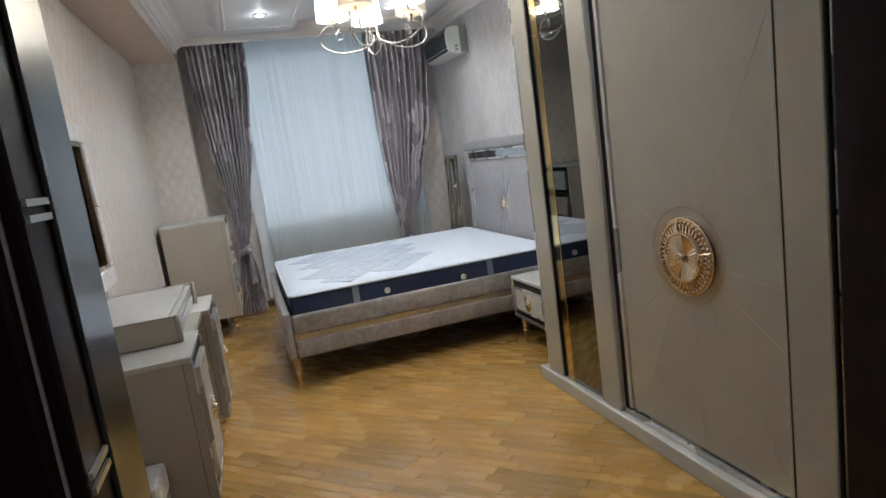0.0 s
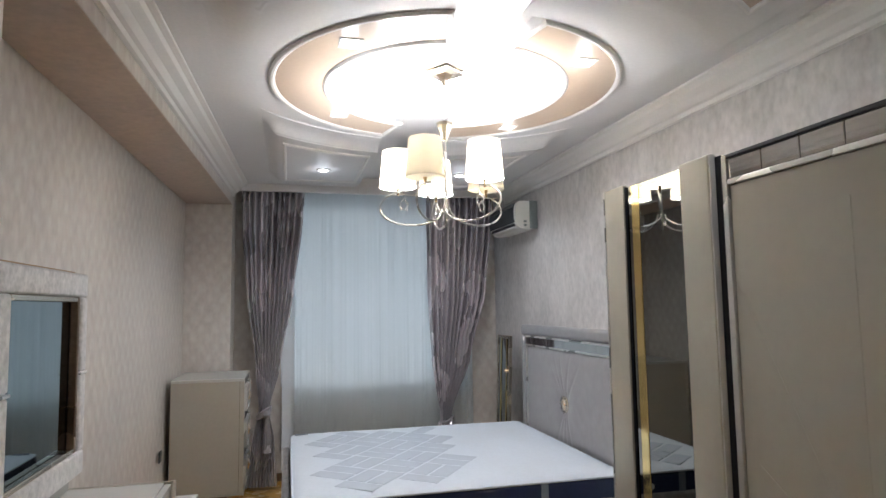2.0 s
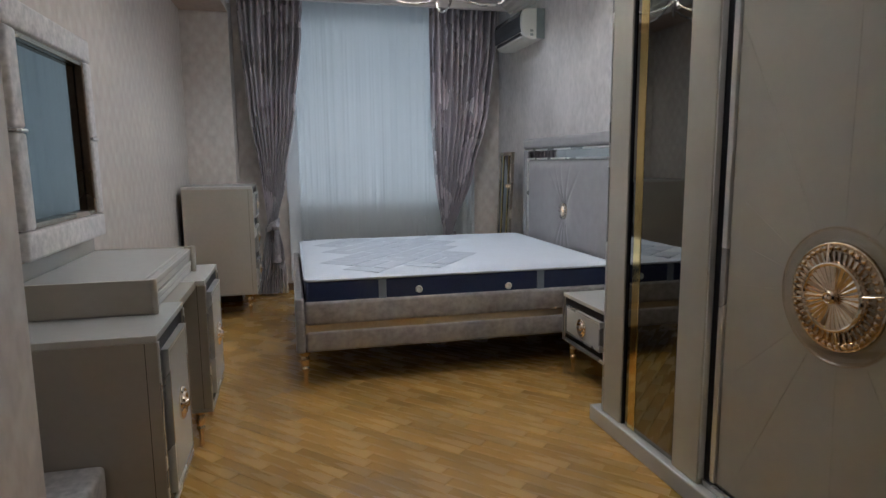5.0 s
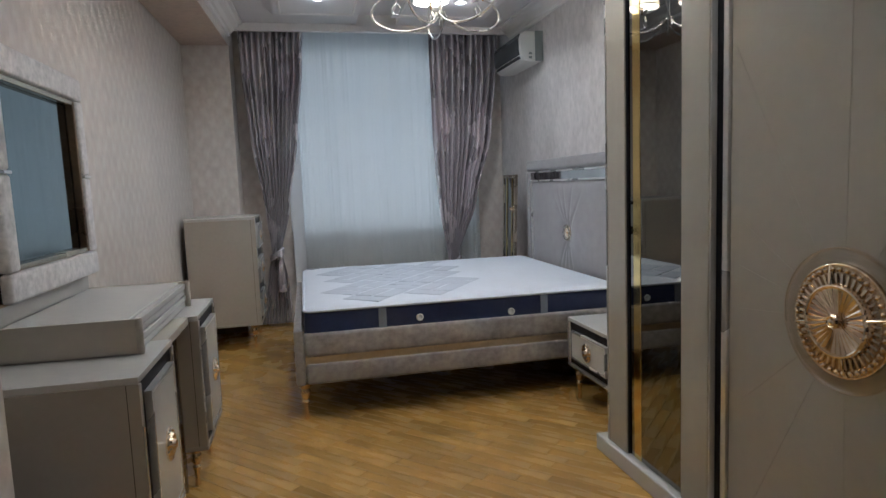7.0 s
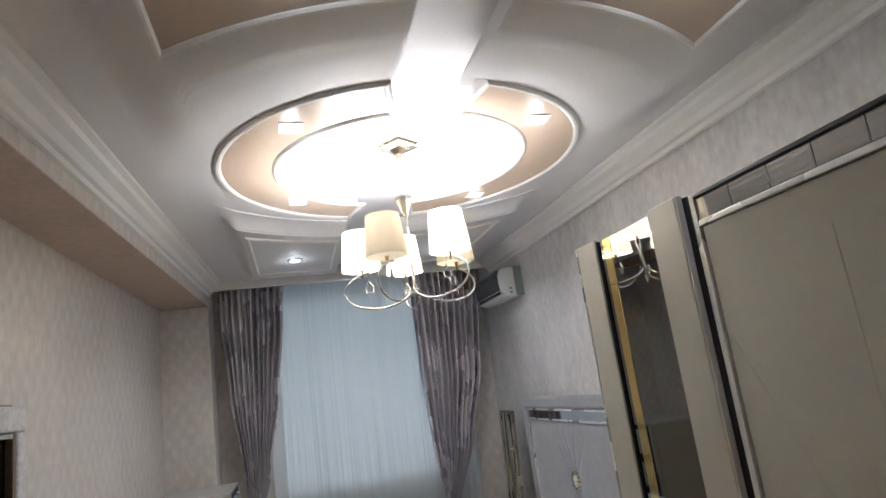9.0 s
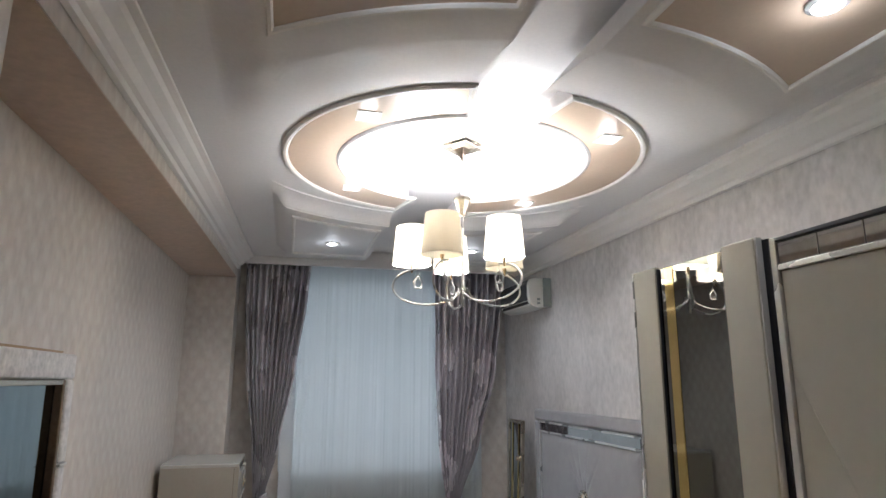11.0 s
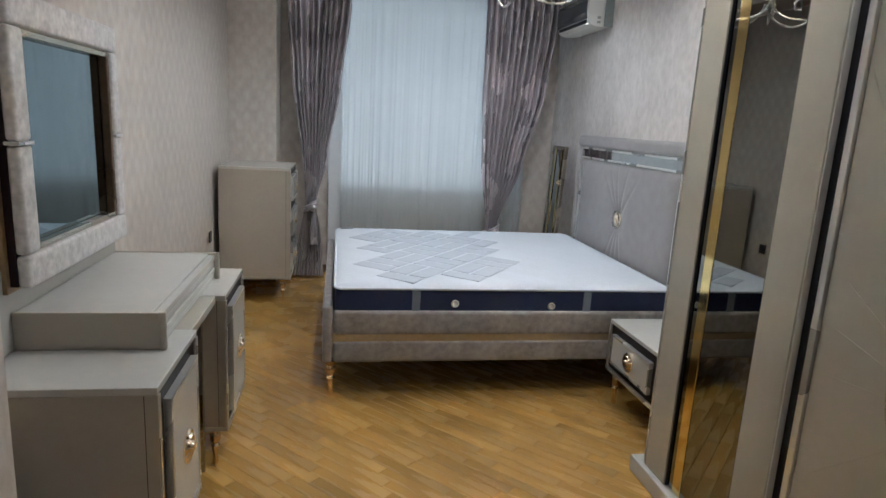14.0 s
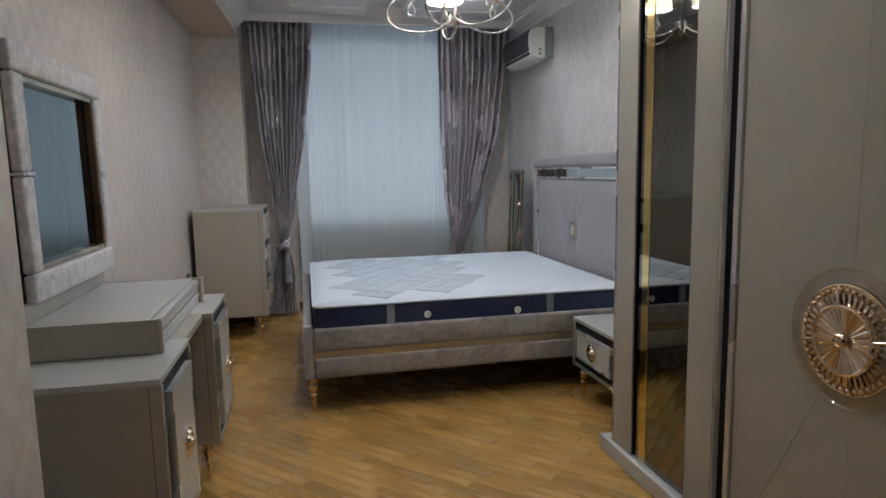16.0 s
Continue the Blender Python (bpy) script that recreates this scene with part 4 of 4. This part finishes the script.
# ---- cabinets of the set ----
def framed_front(parent, x, way, y0, y1, z0, z1, knob, name="drawer"):
    """A dark glass border with a raised lacquer panel and a medallion knob, on a face that looks along x."""
    s = 1 if way == "+x" else -1
    def slab_box(a, b, ya, yb, za, zb, bevel=0.0):
        return box((min(x + s * a, x + s * b), ya, za), (max(x + s * a, x + s * b), yb, zb), bevel)
    border = part(name, slab_box(0.0005, 0.006, y0, y1, z0, z1), DARK_GLASS, parent, "dark glass border")
    m = 0.056
    part("front_panel", slab_box(0.0065, 0.026, y0 + m, y1 - m, z0 + m * 0.9, z1 - m * 0.9, 0.003), LACQUER_PALE_SHEEN, border, "raised grey panel")
    bm = bmesh.new()
    for lo_y, hi_y, lo_z, hi_z in ((y0 + m - 0.011, y1 - m + 0.011, z0 + m * 0.9 - 0.011, z0 + m * 0.9 - 0.0004), (y0 + m - 0.011, y1 - m + 0.011, z1 - m * 0.9 + 0.0004, z1 - m * 0.9 + 0.011), (y0 + m - 0.011, y0 + m - 0.0004, z0 + m * 0.9, z1 - m * 0.9), (y1 - m + 0.0004, y1 - m + 0.011, z0 + m * 0.9, z1 - m * 0.9)):
        add_box(bm, (min(x + s * 0.0065, x + s * 0.028), lo_y, lo_z), (max(x + s * 0.0065, x + s * 0.028), hi_y, hi_z))
    part("panel_trim", bm, SILVER, border, "thin silver edging")
    return border


def knob_on(parent, x, way, y, z, r=0.042):
    s = 1 if way == "+x" else -1
    m = facing(x + s * 0.0265, y, z, way)
    k = part("knob", turned([(r * 1.0, 0), (r, r * 0.1), (r * 0.9, r * 0.2), (r * 0.7, r * 0.16), (r * 0.62, r * 0.3), (r * 0.3, r * 0.26), (r * 0.25, r * 0.45), (0, r * 0.5)], 28, m, 14, 0.05), GOLD, parent, "round gilt knob", smooth=True)


def cabinet(name, label, category, x0, x1, y0, y1, z0, z1, drawers, way="+x", group="", knob=0.042):
    """A unit whose front looks along way; z0 is the underside of its body."""
    t = thing(name, ((x0 + x1) / 2, (y0 + y1) / 2, 0), label, category, group)
    s = 1 if way == "+x" else -1
    face, back = (x1 - 0.012, x0) if s > 0 else (x0 + 0.012, x1)
    lo, hi = min(face, back), max(face, back)
    part("body", box((lo, y0 + 0.02, z0 + 0.02), (hi, y1 - 0.02, z1 - 0.022)), LACQUER, t)
    edge = x1 if s > 0 else x0
    e0, e1 = min(edge, back), max(edge, back)
    part("top", box((e0, y0, z1 - 0.0215), (e1, y1, z1), 0.003), LACQUER_PALE_SHEEN, t)
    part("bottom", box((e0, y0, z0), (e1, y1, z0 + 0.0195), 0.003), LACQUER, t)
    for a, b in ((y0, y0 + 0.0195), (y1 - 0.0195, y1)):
        part("side", box((e0, a, z0 + 0.02), (e1, b, z1 - 0.022), 0.002), LACQUER_SHADED, t)
    part("seam", box((edge - s * 0.034 - 0.0009, y0 - 0.0006, z0 + 0.021), (edge - s * 0.034 + 0.0009, y0 + 0.001, z1 - 0.023)), DARK_GLASS, t, "thin dark panel joint")
    part("front_edge", boxes(((edge - 0.003, y0 + 0.001, z0 + 0.02), (edge + 0.003, y0 + 0.018, z1 - 0.022)), ((edge - 0.003, y1 - 0.018, z0 + 0.02), (edge + 0.003, y1 - 0.001, z1 - 0.022)), ((edge - 0.003, y0 + 0.001, z0 + 0.001), (edge + 0.003, y1 - 0.001, z0 + 0.0195)), bevel=0.001), SILVER, t, "silver front edging")
    h = (z1 - 0.022 - z0 - 0.02) / drawers
    for i in range(drawers):
        za = z0 + 0.02 + i * h
        d = framed_front(t, face, way, y0 + 0.022, y1 - 0.022, za + 0.002, za + h - 0.002, knob, "drawer" if drawers > 1 or name == "nightstand" else "door")
        knob_on(d, face, way, (y0 + y1) / 2, za + h / 2, knob)
    for lx in (e0 + 0.045, e1 - 0.06):
        for ly in (y0 + 0.05, y1 - 0.05):
            gold_leg(t, lx, ly, z0)
    return t


cabinet("chest_of_drawers", "tall grey lacquered chest of drawers with gilt knobs", "chest of drawers", -0.77, -0.24, 5.67, 6.31, 0.19, 1.068, 3)
cabinet("nightstand", "low grey lacquered nightstand with dark glass drawer border", "nightstand", 1.60, 2.10, 3.30, 3.845, 0.19, 0.475, 1, "-x", knob=0.050)
cabinet("pedestal_cabinet", "grey lacquered dressing table pedestal with gilt knob", "cabinet", -0.80, -0.335, 2.43, 2.885, 0.17, 0.755, 1, "+x", "dressing table pedestals", 0.052)
cabinet("pedestal_cabinet", "grey lacquered dressing table pedestal with gilt knob", "cabinet", -0.80, -0.312, 3.285, 3.735, 0.17, 0.755, 1, "+x", "dressing table pedestals", 0.052)
unit = thing("drawer_box", (-0.59, 3.11, 0.755), "grey lacquered drawer box with stepped front on the dressing table", "drawer box")
part("box", box((-0.795, 2.7155, 0.7555), (-0.425, 3.535, 0.868), 0.003), LACQUER_PALE_SHEEN, unit)
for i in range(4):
    part("step", box((-0.4245, 2.715, 0.757 + i * 0.027), (-0.402 + 0.004 * (i % 2) , 3.535, 0.780 + i * 0.027), 0.003), LACQUER_PALE_SHEEN, unit, "stepped front moulding")
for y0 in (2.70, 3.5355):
    part("end_cap", box((-0.797, y0, 0.756), (-0.397, y0 + 0.0145, 0.871), 0.003), LACQUER_SHADED, unit)
    part("corner_post", turned([(0.010, 0.7562), (0.012, 0.760), (0.012, 0.868), (0.009, 0.8725), (0, 0.8735)], 18, Matrix.Translation((-0.391, y0 + 0.007, 0))), LACQUER_SHADED, unit, "rounded front corner", smooth=True)
part("back_board", box((-0.816, 2.44, 0.7555), (-0.7985, 3.56, 1.0), 0.003), LACQUER_PALE_SHEEN, unit, "low lacquered back board")
bridge = thing("knee_hole_panel", (-0.56, 3.085, 0.0), "brown knee-hole panel with a thin shelf between the pedestals", "dressing table")
part("back", box((-0.79, 2.887, 0.0), (-0.775, 3.283, 0.735)), SIDE, bridge)
part("shelf", box((-0.774, 2.887, 0.722), (-0.35, 3.283, 0.753), 0.003), LACQUER, bridge)
for y0 in (2.8875, 3.262):
    part("gilt_upright", box((-0.46, y0, 0.0), (-0.40, y0 + 0.02, 0.721), 0.002), STRIP_MIRROR, bridge, "bronze mirrored upright")

# ---- wall mirror ----
mir = thing("wall_mirror", (-0.78, 3.11, 1.35), "wall mirror in a padded crushed-velvet frame", "mirror")
Y0, Y1, Z0, Z1, G, GLASS1 = 2.685, 3.50, 0.945, 1.755, 0.095, 3.43
for y0, y1, z0, z1 in ((Y0, Y0 + 0.08, Z0 + G, 1.345), (Y0, Y0 + 0.08, 1.357, Z1 - G), (GLASS1, Y1, Z0 + G, 1.345), (GLASS1, Y1, 1.357, Z1 - G)):
    part("frame_pad", box((-0.768, y0, z0), (-0.733, y1, z1), 0.011, 3), CRUSHED, mir, "padded crushed-velvet frame", smooth=True)
for z0, z1 in ((Z0, Z0 + G - 0.002), (Z1 - G + 0.002, Z1)):
    part("frame_pad", box((-0.768, Y0, z0), (-0.733, Y1, z1), 0.011, 3), CRUSHED, mir, "padded crushed-velvet frame", smooth=True)
for y, wide in ((Y0 - 0.004, 0.088), (GLASS1 - 0.004, Y1 - GLASS1 + 0.008)):
    part("clasp", box((-0.770, y, 1.3455), (-0.729, y + wide, 1.3565), 0.003), SILVER, mir, "silver clasp")
part("glass", box((-0.79, Y0 + 0.081, Z0 + G), (-0.772, GLASS1, Z1 - G)), MIRROR, mir, "bluish mirror glass")
for k, (lo, hi) in enumerate((((-0.7715, Y0 + 0.0805, Z0 + G), (-0.760, Y0 + 0.09, Z1 - G)), ((-0.7715, GLASS1 - 0.024, Z0 + G), (-0.742, GLASS1, Z1 - G)), ((-0.7715, Y0 + 0.091, Z0 + G), (-0.742, GLASS1 - 0.0245, Z0 + G + 0.02)), ((-0.7715, Y0 + 0.091, Z1 - G - 0.02), (-0.742, GLASS1 - 0.0245, Z1 - G)))):
    part("inner_edge", box(lo, hi, 0.004), material("dark_bronze", (0.20, 0.13, 0.08), 0.3, 0.8, vary=0.2) if k == 0 else bpy.data.materials["dark_bronze"] if k == 1 else CHAMPAGNE, mir, "dark bronze inner edge")
for lo_x, hi_x, inset, mat, words in ((-0.789, -0.7685, 0.004, MAROON, "dark maroon frame edge"), (-0.808, -0.7895, -0.014, material("bronze_paint", (0.36, 0.235, 0.115), 0.4, 0.3, vary=0.2), "bronze painted outer edge")):
    a, b, e, f = Y0 + inset, Y1 - inset, Z0 + inset, Z1 - inset
    part("frame_edge", boxes(((lo_x, a, e), (hi_x, a + 0.085, f)), ((lo_x, b - 0.07, e), (hi_x, b, f)), ((lo_x, a + 0.0855, e), (hi_x, b - 0.0705, e + 0.085)), ((lo_x, a + 0.0855, f - 0.085), (hi_x, b - 0.0705, f))), mat, mir, words)
part("backing", box((-0.845, Y0 + 0.01, Z0 + 0.12), (-0.8085, Y1 - 0.01, Z1 - 0.01)), SIDE, mir)
# the mirror leans back a little
for piece in mir.children:
    piece.data.transform(Matrix.Rotation(radians(-0.5), 4, "Y"))

# ---- pouf ----
pouf = thing("pouf", (-0.61, 2.305, 0.0), "small grey velvet pouf beside the dressing table", "pouf")
part("seat", box((-0.73, 2.192, 0.28), (-0.495, 2.422, 0.385), 0.016, 4), CRUSHED, pouf, smooth=True)
part("base", box((-0.725, 2.197, 0.08), (-0.50, 2.417, 0.279), 0.012, 3), VELVET, pouf, smooth=True)
for x in (-0.70, -0.53):
    for y in (2.225, 2.39):
        gold_leg(pouf, x, y, 0.08, 0.018)

# ---- mirrored panel that leans on the wall by the headboard ----
lean = thing("mirrored_panel", (2.02, 5.95, 0), "narrow mirrored panel with a gilt knob leaning on the wall", "mirrored panel")
LY0, LY1 = 5.85, 6.18
def tilt(bm):
    bm.transform(Matrix.Translation((1.955, 0, 0)) @ Matrix.Rotation(radians(2.2), 4, "Y") @ Matrix.Translation((-2.0, 0, 0)) )
    return bm
part("frame", tilt(boxes(((2.0, LY0, 0.0), (2.03, LY0 + 0.03, 1.33)), ((2.0, LY1 - 0.03, 0.0), (2.03, LY1, 1.33)), ((2.0, LY0 + 0.0305, 1.30), (2.03, LY1 - 0.0305, 1.33)), ((2.0, LY0 + 0.0305, 0.0), (2.03, LY1 - 0.0305, 0.03)), bevel=0.003)), CHAMPAGNE, lean)
part("mirror", tilt(box((2.008, LY0 + 0.031, 0.031), (2.022, LY1 - 0.031, 1.299))), STRIP_MIRROR, lean, "mirror glass")
part("gilt_strip", tilt(boxes(((2.003, LY0 + 0.07, 0.031), (2.0075, LY0 + 0.095, 1.299)), ((2.003, LY1 - 0.12, 0.031), (2.0075, LY1 - 0.09, 1.299)))), GOLD_MIRROR, lean, "gold strips")
part("knob", tilt(turned([(0.028, 0), (0.028, 0.008), (0.012, 0.014), (0.02, 0.03), (0, 0.036)], 20, facing(2.002, 5.90, 1.02, "-x"))), GOLD, lean, "gilt knob", smooth=True)

# ---- air conditioner ----
ac = thing("air_conditioner", (2.05, 5.80, 2.22), "white wall-mounted split air conditioner", "air conditioner")
AY0, AY1 = 5.55, 6.25
prof = [(2.178, 2.268), (2.06, 2.256), (2.01, 2.272), (1.985, 2.31), (1.975, 2.36), (1.975, 2.45), (1.99, 2.488), (2.025, 2.505), (2.178, 2.505)]


def along_wall(outline, y0, y1, bevel):
    """A bar along the wall with the section given by (x, z) pairs."""
    bm = bmesh.new()
    ends = [[bm.verts.new((x, y, z)) for x, z in outline] for y in (y0, y1)]
    bm.faces.new(ends[0])
    bm.faces.new(ends[1])
    for i in range(len(outline)):
        j = (i + 1) % len(outline)
        bm.faces.new((ends[0][i], ends[0][j], ends[1][j], ends[1][i]))
    bmesh.ops.bevel(bm, geom=[e for e in bm.edges], offset=bevel, segments=2, affect="EDGES")
    return bm


part("body", along_wall(prof, AY0, AY1, 0.005), WHITE_PLASTIC, ac, smooth=True)
part("front_panel", along_wall([(1.990, 2.318), (1.980, 2.317), (1.9695, 2.362), (1.9695, 2.452), (1.985, 2.492), (1.995, 2.488), (1.98, 2.45), (1.98, 2.36)], AY0 + 0.035, AY1 - 0.012, 0.001), AC_FRONT_SHADED, ac, "glossy front panel darkened for shade and dark reflections")
part("air_outlet", box((1.981, AY0 + 0.05, 2.287), (1.999, AY1 - 0.04, 2.312), 0.002), BLACK, ac, "dark air outlet slot")
part("louvre", box((1.984, AY0 + 0.05, 2.276), (2.022, AY1 - 0.04, 2.2855), 0.002), WHITE_PLASTIC, ac, "pale air outlet louvre")
part("back_plate", box((2.105, AY0 - 0.010, 2.262), (2.177, AY0 - 0.0005, 2.506), 0.003), GREY_PLASTIC, ac, "grey end of the back plate")
for y, z in ((2.05, 2.292), (2.05, 2.325)):
    part("badge", box((y, AY0 - 0.003, z - 0.010), (y + 0.028, AY0 - 0.0004, z + 0.010), 0.001), GREY_PLASTIC, ac, "small grey badge")

# ---- chandelier ----
HXC, HYC = 0.847, 3.57
ch = thing("chandelier", (HXC, HYC, CEIL + 0.084), "five-arm chrome chandelier with cream shades, three lit", "chandelier")
H = Matrix.Translation((HXC, HYC, 0))
can = bmesh.new()
for half, z0, z1 in ((0.075, 2.806, 2.8135), (0.030, 2.792, 2.806), (0.075, 2.784, 2.792)):
    for s in (0,):
        made = bmesh.ops.create_cube(can, size=1)
        bmesh.ops.transform(can, verts=made["verts"], matrix=H @ Matrix.Rotation(radians(38), 4, "Z") @ Matrix.Translation((0, 0, (z0 + z1) / 2)) @ Matrix.Diagonal((half * 2, half * 2, z1 - z0, 1)))
part("canopy", can, CHAMPAGNE, ch, "two stacked square champagne plates")
part("canopy_cone", turned([(0.042, 2.7835), (0.02, 2.755), (0.006, 2.72), (0, 2.72)], 4, H @ Matrix.Rotation(radians(83), 4, "Z")), GOLD, ch)
part("stem", join(*[tube([H @ Vector((0.006 * math.cos(0.5 * i + ph), 0.006 * math.sin(0.5 * i + ph), 2.53 + 0.195 * i / 60)) for i in range(61)], 0.0032, 6) for ph in (0, math.pi)]), SILVER, ch, "twisted chrome stem", smooth=True)
part("hub", turned([(0, 2.435), (0.014, 2.44), (0.024, 2.47), (0.042, 2.515), (0.044, 2.53), (0.02, 2.532), (0.012, 2.54), (0, 2.54)], 8, H), CHAMPAGNE, ch, "champagne metal cup")
part("shaft", turned([(0, 1.995), (0.004, 2.0), (0.010, 2.03), (0.006, 2.05), (0.013, 2.08), (0.008, 2.1), (0.007, 2.436), (0, 2.436)], 12, H), SILVER, ch, "chrome shaft", smooth=True)
AZ0 = 160.4
for k in range(5):
    az = radians(AZ0 + 72 * k)
    lit = k in (0, 2, 4)
    T = H @ Matrix.Rotation(az, 4, "Z")
    pts = []
    for i in range(40):
        a = radians(-172 + 250 * i / 39)
        pts.append(T @ Vector((0.172 + 0.166 * math.cos(a), 0.02 * math.sin(a * 0.5), 2.10 + 0.088 * math.sin(a))))
    arm = part("arm", tube(pts, 0.0052, 8), SILVER, ch, "curled chrome arm", smooth=True)
    S = T @ Matrix.Translation((0.245, 0, 0))
    part("cup", turned([(0.004, 2.165), (0.007, 2.19), (0.020, 2.255), (0.020, 2.262), (0, 2.262)], 12, S), BRASS, arm, "tapered brass candle cup", smooth=True)
    part("bulb", turned([(0.010, 2.263), (0.012, 2.268), (0.016, 2.290), (0.010, 2.313), (0, 2.317)], 14, S), BULB_GLOW if lit else MOULD, arm, "candle bulb", smooth=True)
    part("shade", turned([(0.094, 2.205), (0.077, 2.390), (0.0755, 2.390), (0.0925, 2.205), (0.094, 2.205)], 40, S), SHADE, arm, "lit cream fabric shade" if lit else "unlit cream fabric shade", smooth=True)
    for rr, rz in ((0.0765, 2.390), (0.093, 2.205)):
        part("shade_ring", tube([S @ Vector((rr * math.cos(q), rr * math.sin(q), rz)) for q in [2 * math.pi * i / 30 for i in range(30)]], 0.0018, 6, True), SHADE, arm)
    D = T @ Matrix.Translation((0.215, 0, 2.115))
    part("pendant", join(tube([D @ Vector((0, 0, 0.03)), D @ Vector((0, 0, 0.07))], 0.0012, 6), tube([D @ Vector(v) for v in ((0, 0, 0.032), (0.021, 0.005, 0.004), (0.013, 0.005, -0.024), (-0.013, -0.005, -0.024), (-0.021, -0.005, 0.004))], 0.0052, 6, True)), PENDANT, arm, "open diamond crystal pendant")
    if lit:
        spot_at = S @ Vector((0, 0, 2.330))
        lamp("bulb_light", "POINT", BULB, WARM, Matrix.Translation(spot_at), radius=0.05)

# ---- small fixtures ----
sock = thing("wall_socket", (-0.80, 5.40, 0.30), "dark wall socket low on the niche wall", "socket")
part("plate", box((-0.7995, 5.43, 0.52), (-0.790, 5.51, 0.60), 0.004), BLACK, sock)

# ---- skirting ----
SK = material("brown_skirting", (0.13, 0.075, 0.035), 0.4, vary=0.2, stretch=(1, 1, 6))
structure("baseboard_west", box((LEFT - 0.05, 3.8, 0.0), (LEFT + 0.012, COL_Y - 0.015, 0.07), 0.003), SK, "brown wooden skirting board", "baseboard")
structure("baseboard_east", box((RIGHT - 0.014, 3.2, 0.0), (RIGHT - 0.001, WIN_Y, 0.07), 0.003), SK, "brown wooden skirting board", "baseboard")
structure("baseboard_north", box((BEAM, WIN_Y - 0.014, 0.0), (RIGHT - 0.015, WIN_Y - 0.001, 0.07), 0.003), SK, "brown wooden skirting board", "baseboard")
structure("baseboard_column", box((LEFT + 0.015, COL_Y - 0.014, 0.0), (BEAM, COL_Y - 0.001, 0.07), 0.003), SK, "brown wooden skirting board", "baseboard")
structure("baseboard_near", box((PIER + 0.001, FRONT1, 0.0), (PIER + 0.014, 2.18, 0.07), 0.003), SK, "brown wooden skirting board", "baseboard")

# ---- parquet ----
floor = structure("floor", box((-1.45, -2.05, -0.12), (RIGHT + 0.15, WIN_Y + 0.2, -0.006)), SUBFLOOR, "oak strip parquet laid on the diagonal", "floor")
PW, PL, TURN_P = 0.060, 0.40, radians(44)
rng = random.Random(4)


def plank_mesh(length):
    bm = box((-PW / 2 + 0.0003, -length / 2 + 0.0003, -0.006), (PW / 2 - 0.0003, length / 2 - 0.0003, 0.0))
    edges = [e for e in bm.edges if all(v.co.z > -0.001 for v in e.verts)]
    bmesh.ops.bevel(bm, geom=edges, offset=0.0006, segments=1, affect="EDGES")
    return bm


mesh = bpy.data.meshes.new("plank")
bm = plank_mesh(PL)
bm.to_mesh(mesh)
bm.free()
mesh.materials.append(OAK)
rest_v, rest_f = [], []
count = 0
ux, uy = Vector((math.cos(TURN_P), math.sin(TURN_P))), Vector((-math.sin(TURN_P), math.cos(TURN_P)))
for i in range(-110, 111):
    shift = rng.uniform(0, PL)
    for j in range(-19, 20):
        p = Vector((0.6, 3.2)) + ux * (i * PW) + uy * (j * PL + shift)
        if not (-1.40 < p.x < 2.2 and -1.95 < p.y < 6.75):
            continue
        if -0.45 < p.x < 1.60 and 2.15 < p.y < 4.55 and count < 300:
            ob = new("plank", mesh)
            ob.parent = floor
            ob.matrix_local = Matrix.Translation((p.x, p.y, rng.uniform(-0.0003, 0.0))) @ Matrix.Rotation(TURN_P, 4, "Z")
            count += 1
        else:
            base = len(rest_v)
            a, b, c, d = p - ux * (PW / 2 - 0.0003) - uy * (PL / 2 - 0.0003), p + ux * (PW / 2 - 0.0003) - uy * (PL / 2 - 0.0003), p + ux * (PW / 2 - 0.0003) + uy * (PL / 2 - 0.0003), p - ux * (PW / 2 - 0.0003) + uy * (PL / 2 - 0.0003)
            z = rng.uniform(-0.0003, 0.0)
            for q in (a, b, c, d):
                rest_v.append((q.x, q.y, z))
            for q in (a, b, c, d):
                rest_v.append((q.x, q.y, -0.006))
            rest_f += [(base, base + 1, base + 2, base + 3), (base, base + 1, base + 5, base + 4), (base + 1, base + 2, base + 6, base + 5), (base + 2, base + 3, base + 7, base + 6), (base + 3, base, base + 4, base + 7)]
far_mesh = bpy.data.meshes.new("planks")
far_mesh.from_pydata(rest_v, [], rest_f)
far_mesh.materials.append(OAK_FAR)
far_planks = new("planks", far_mesh)
far_planks.parent = floor
tagged(far_planks, "oak parquet strips", kind="stuff")
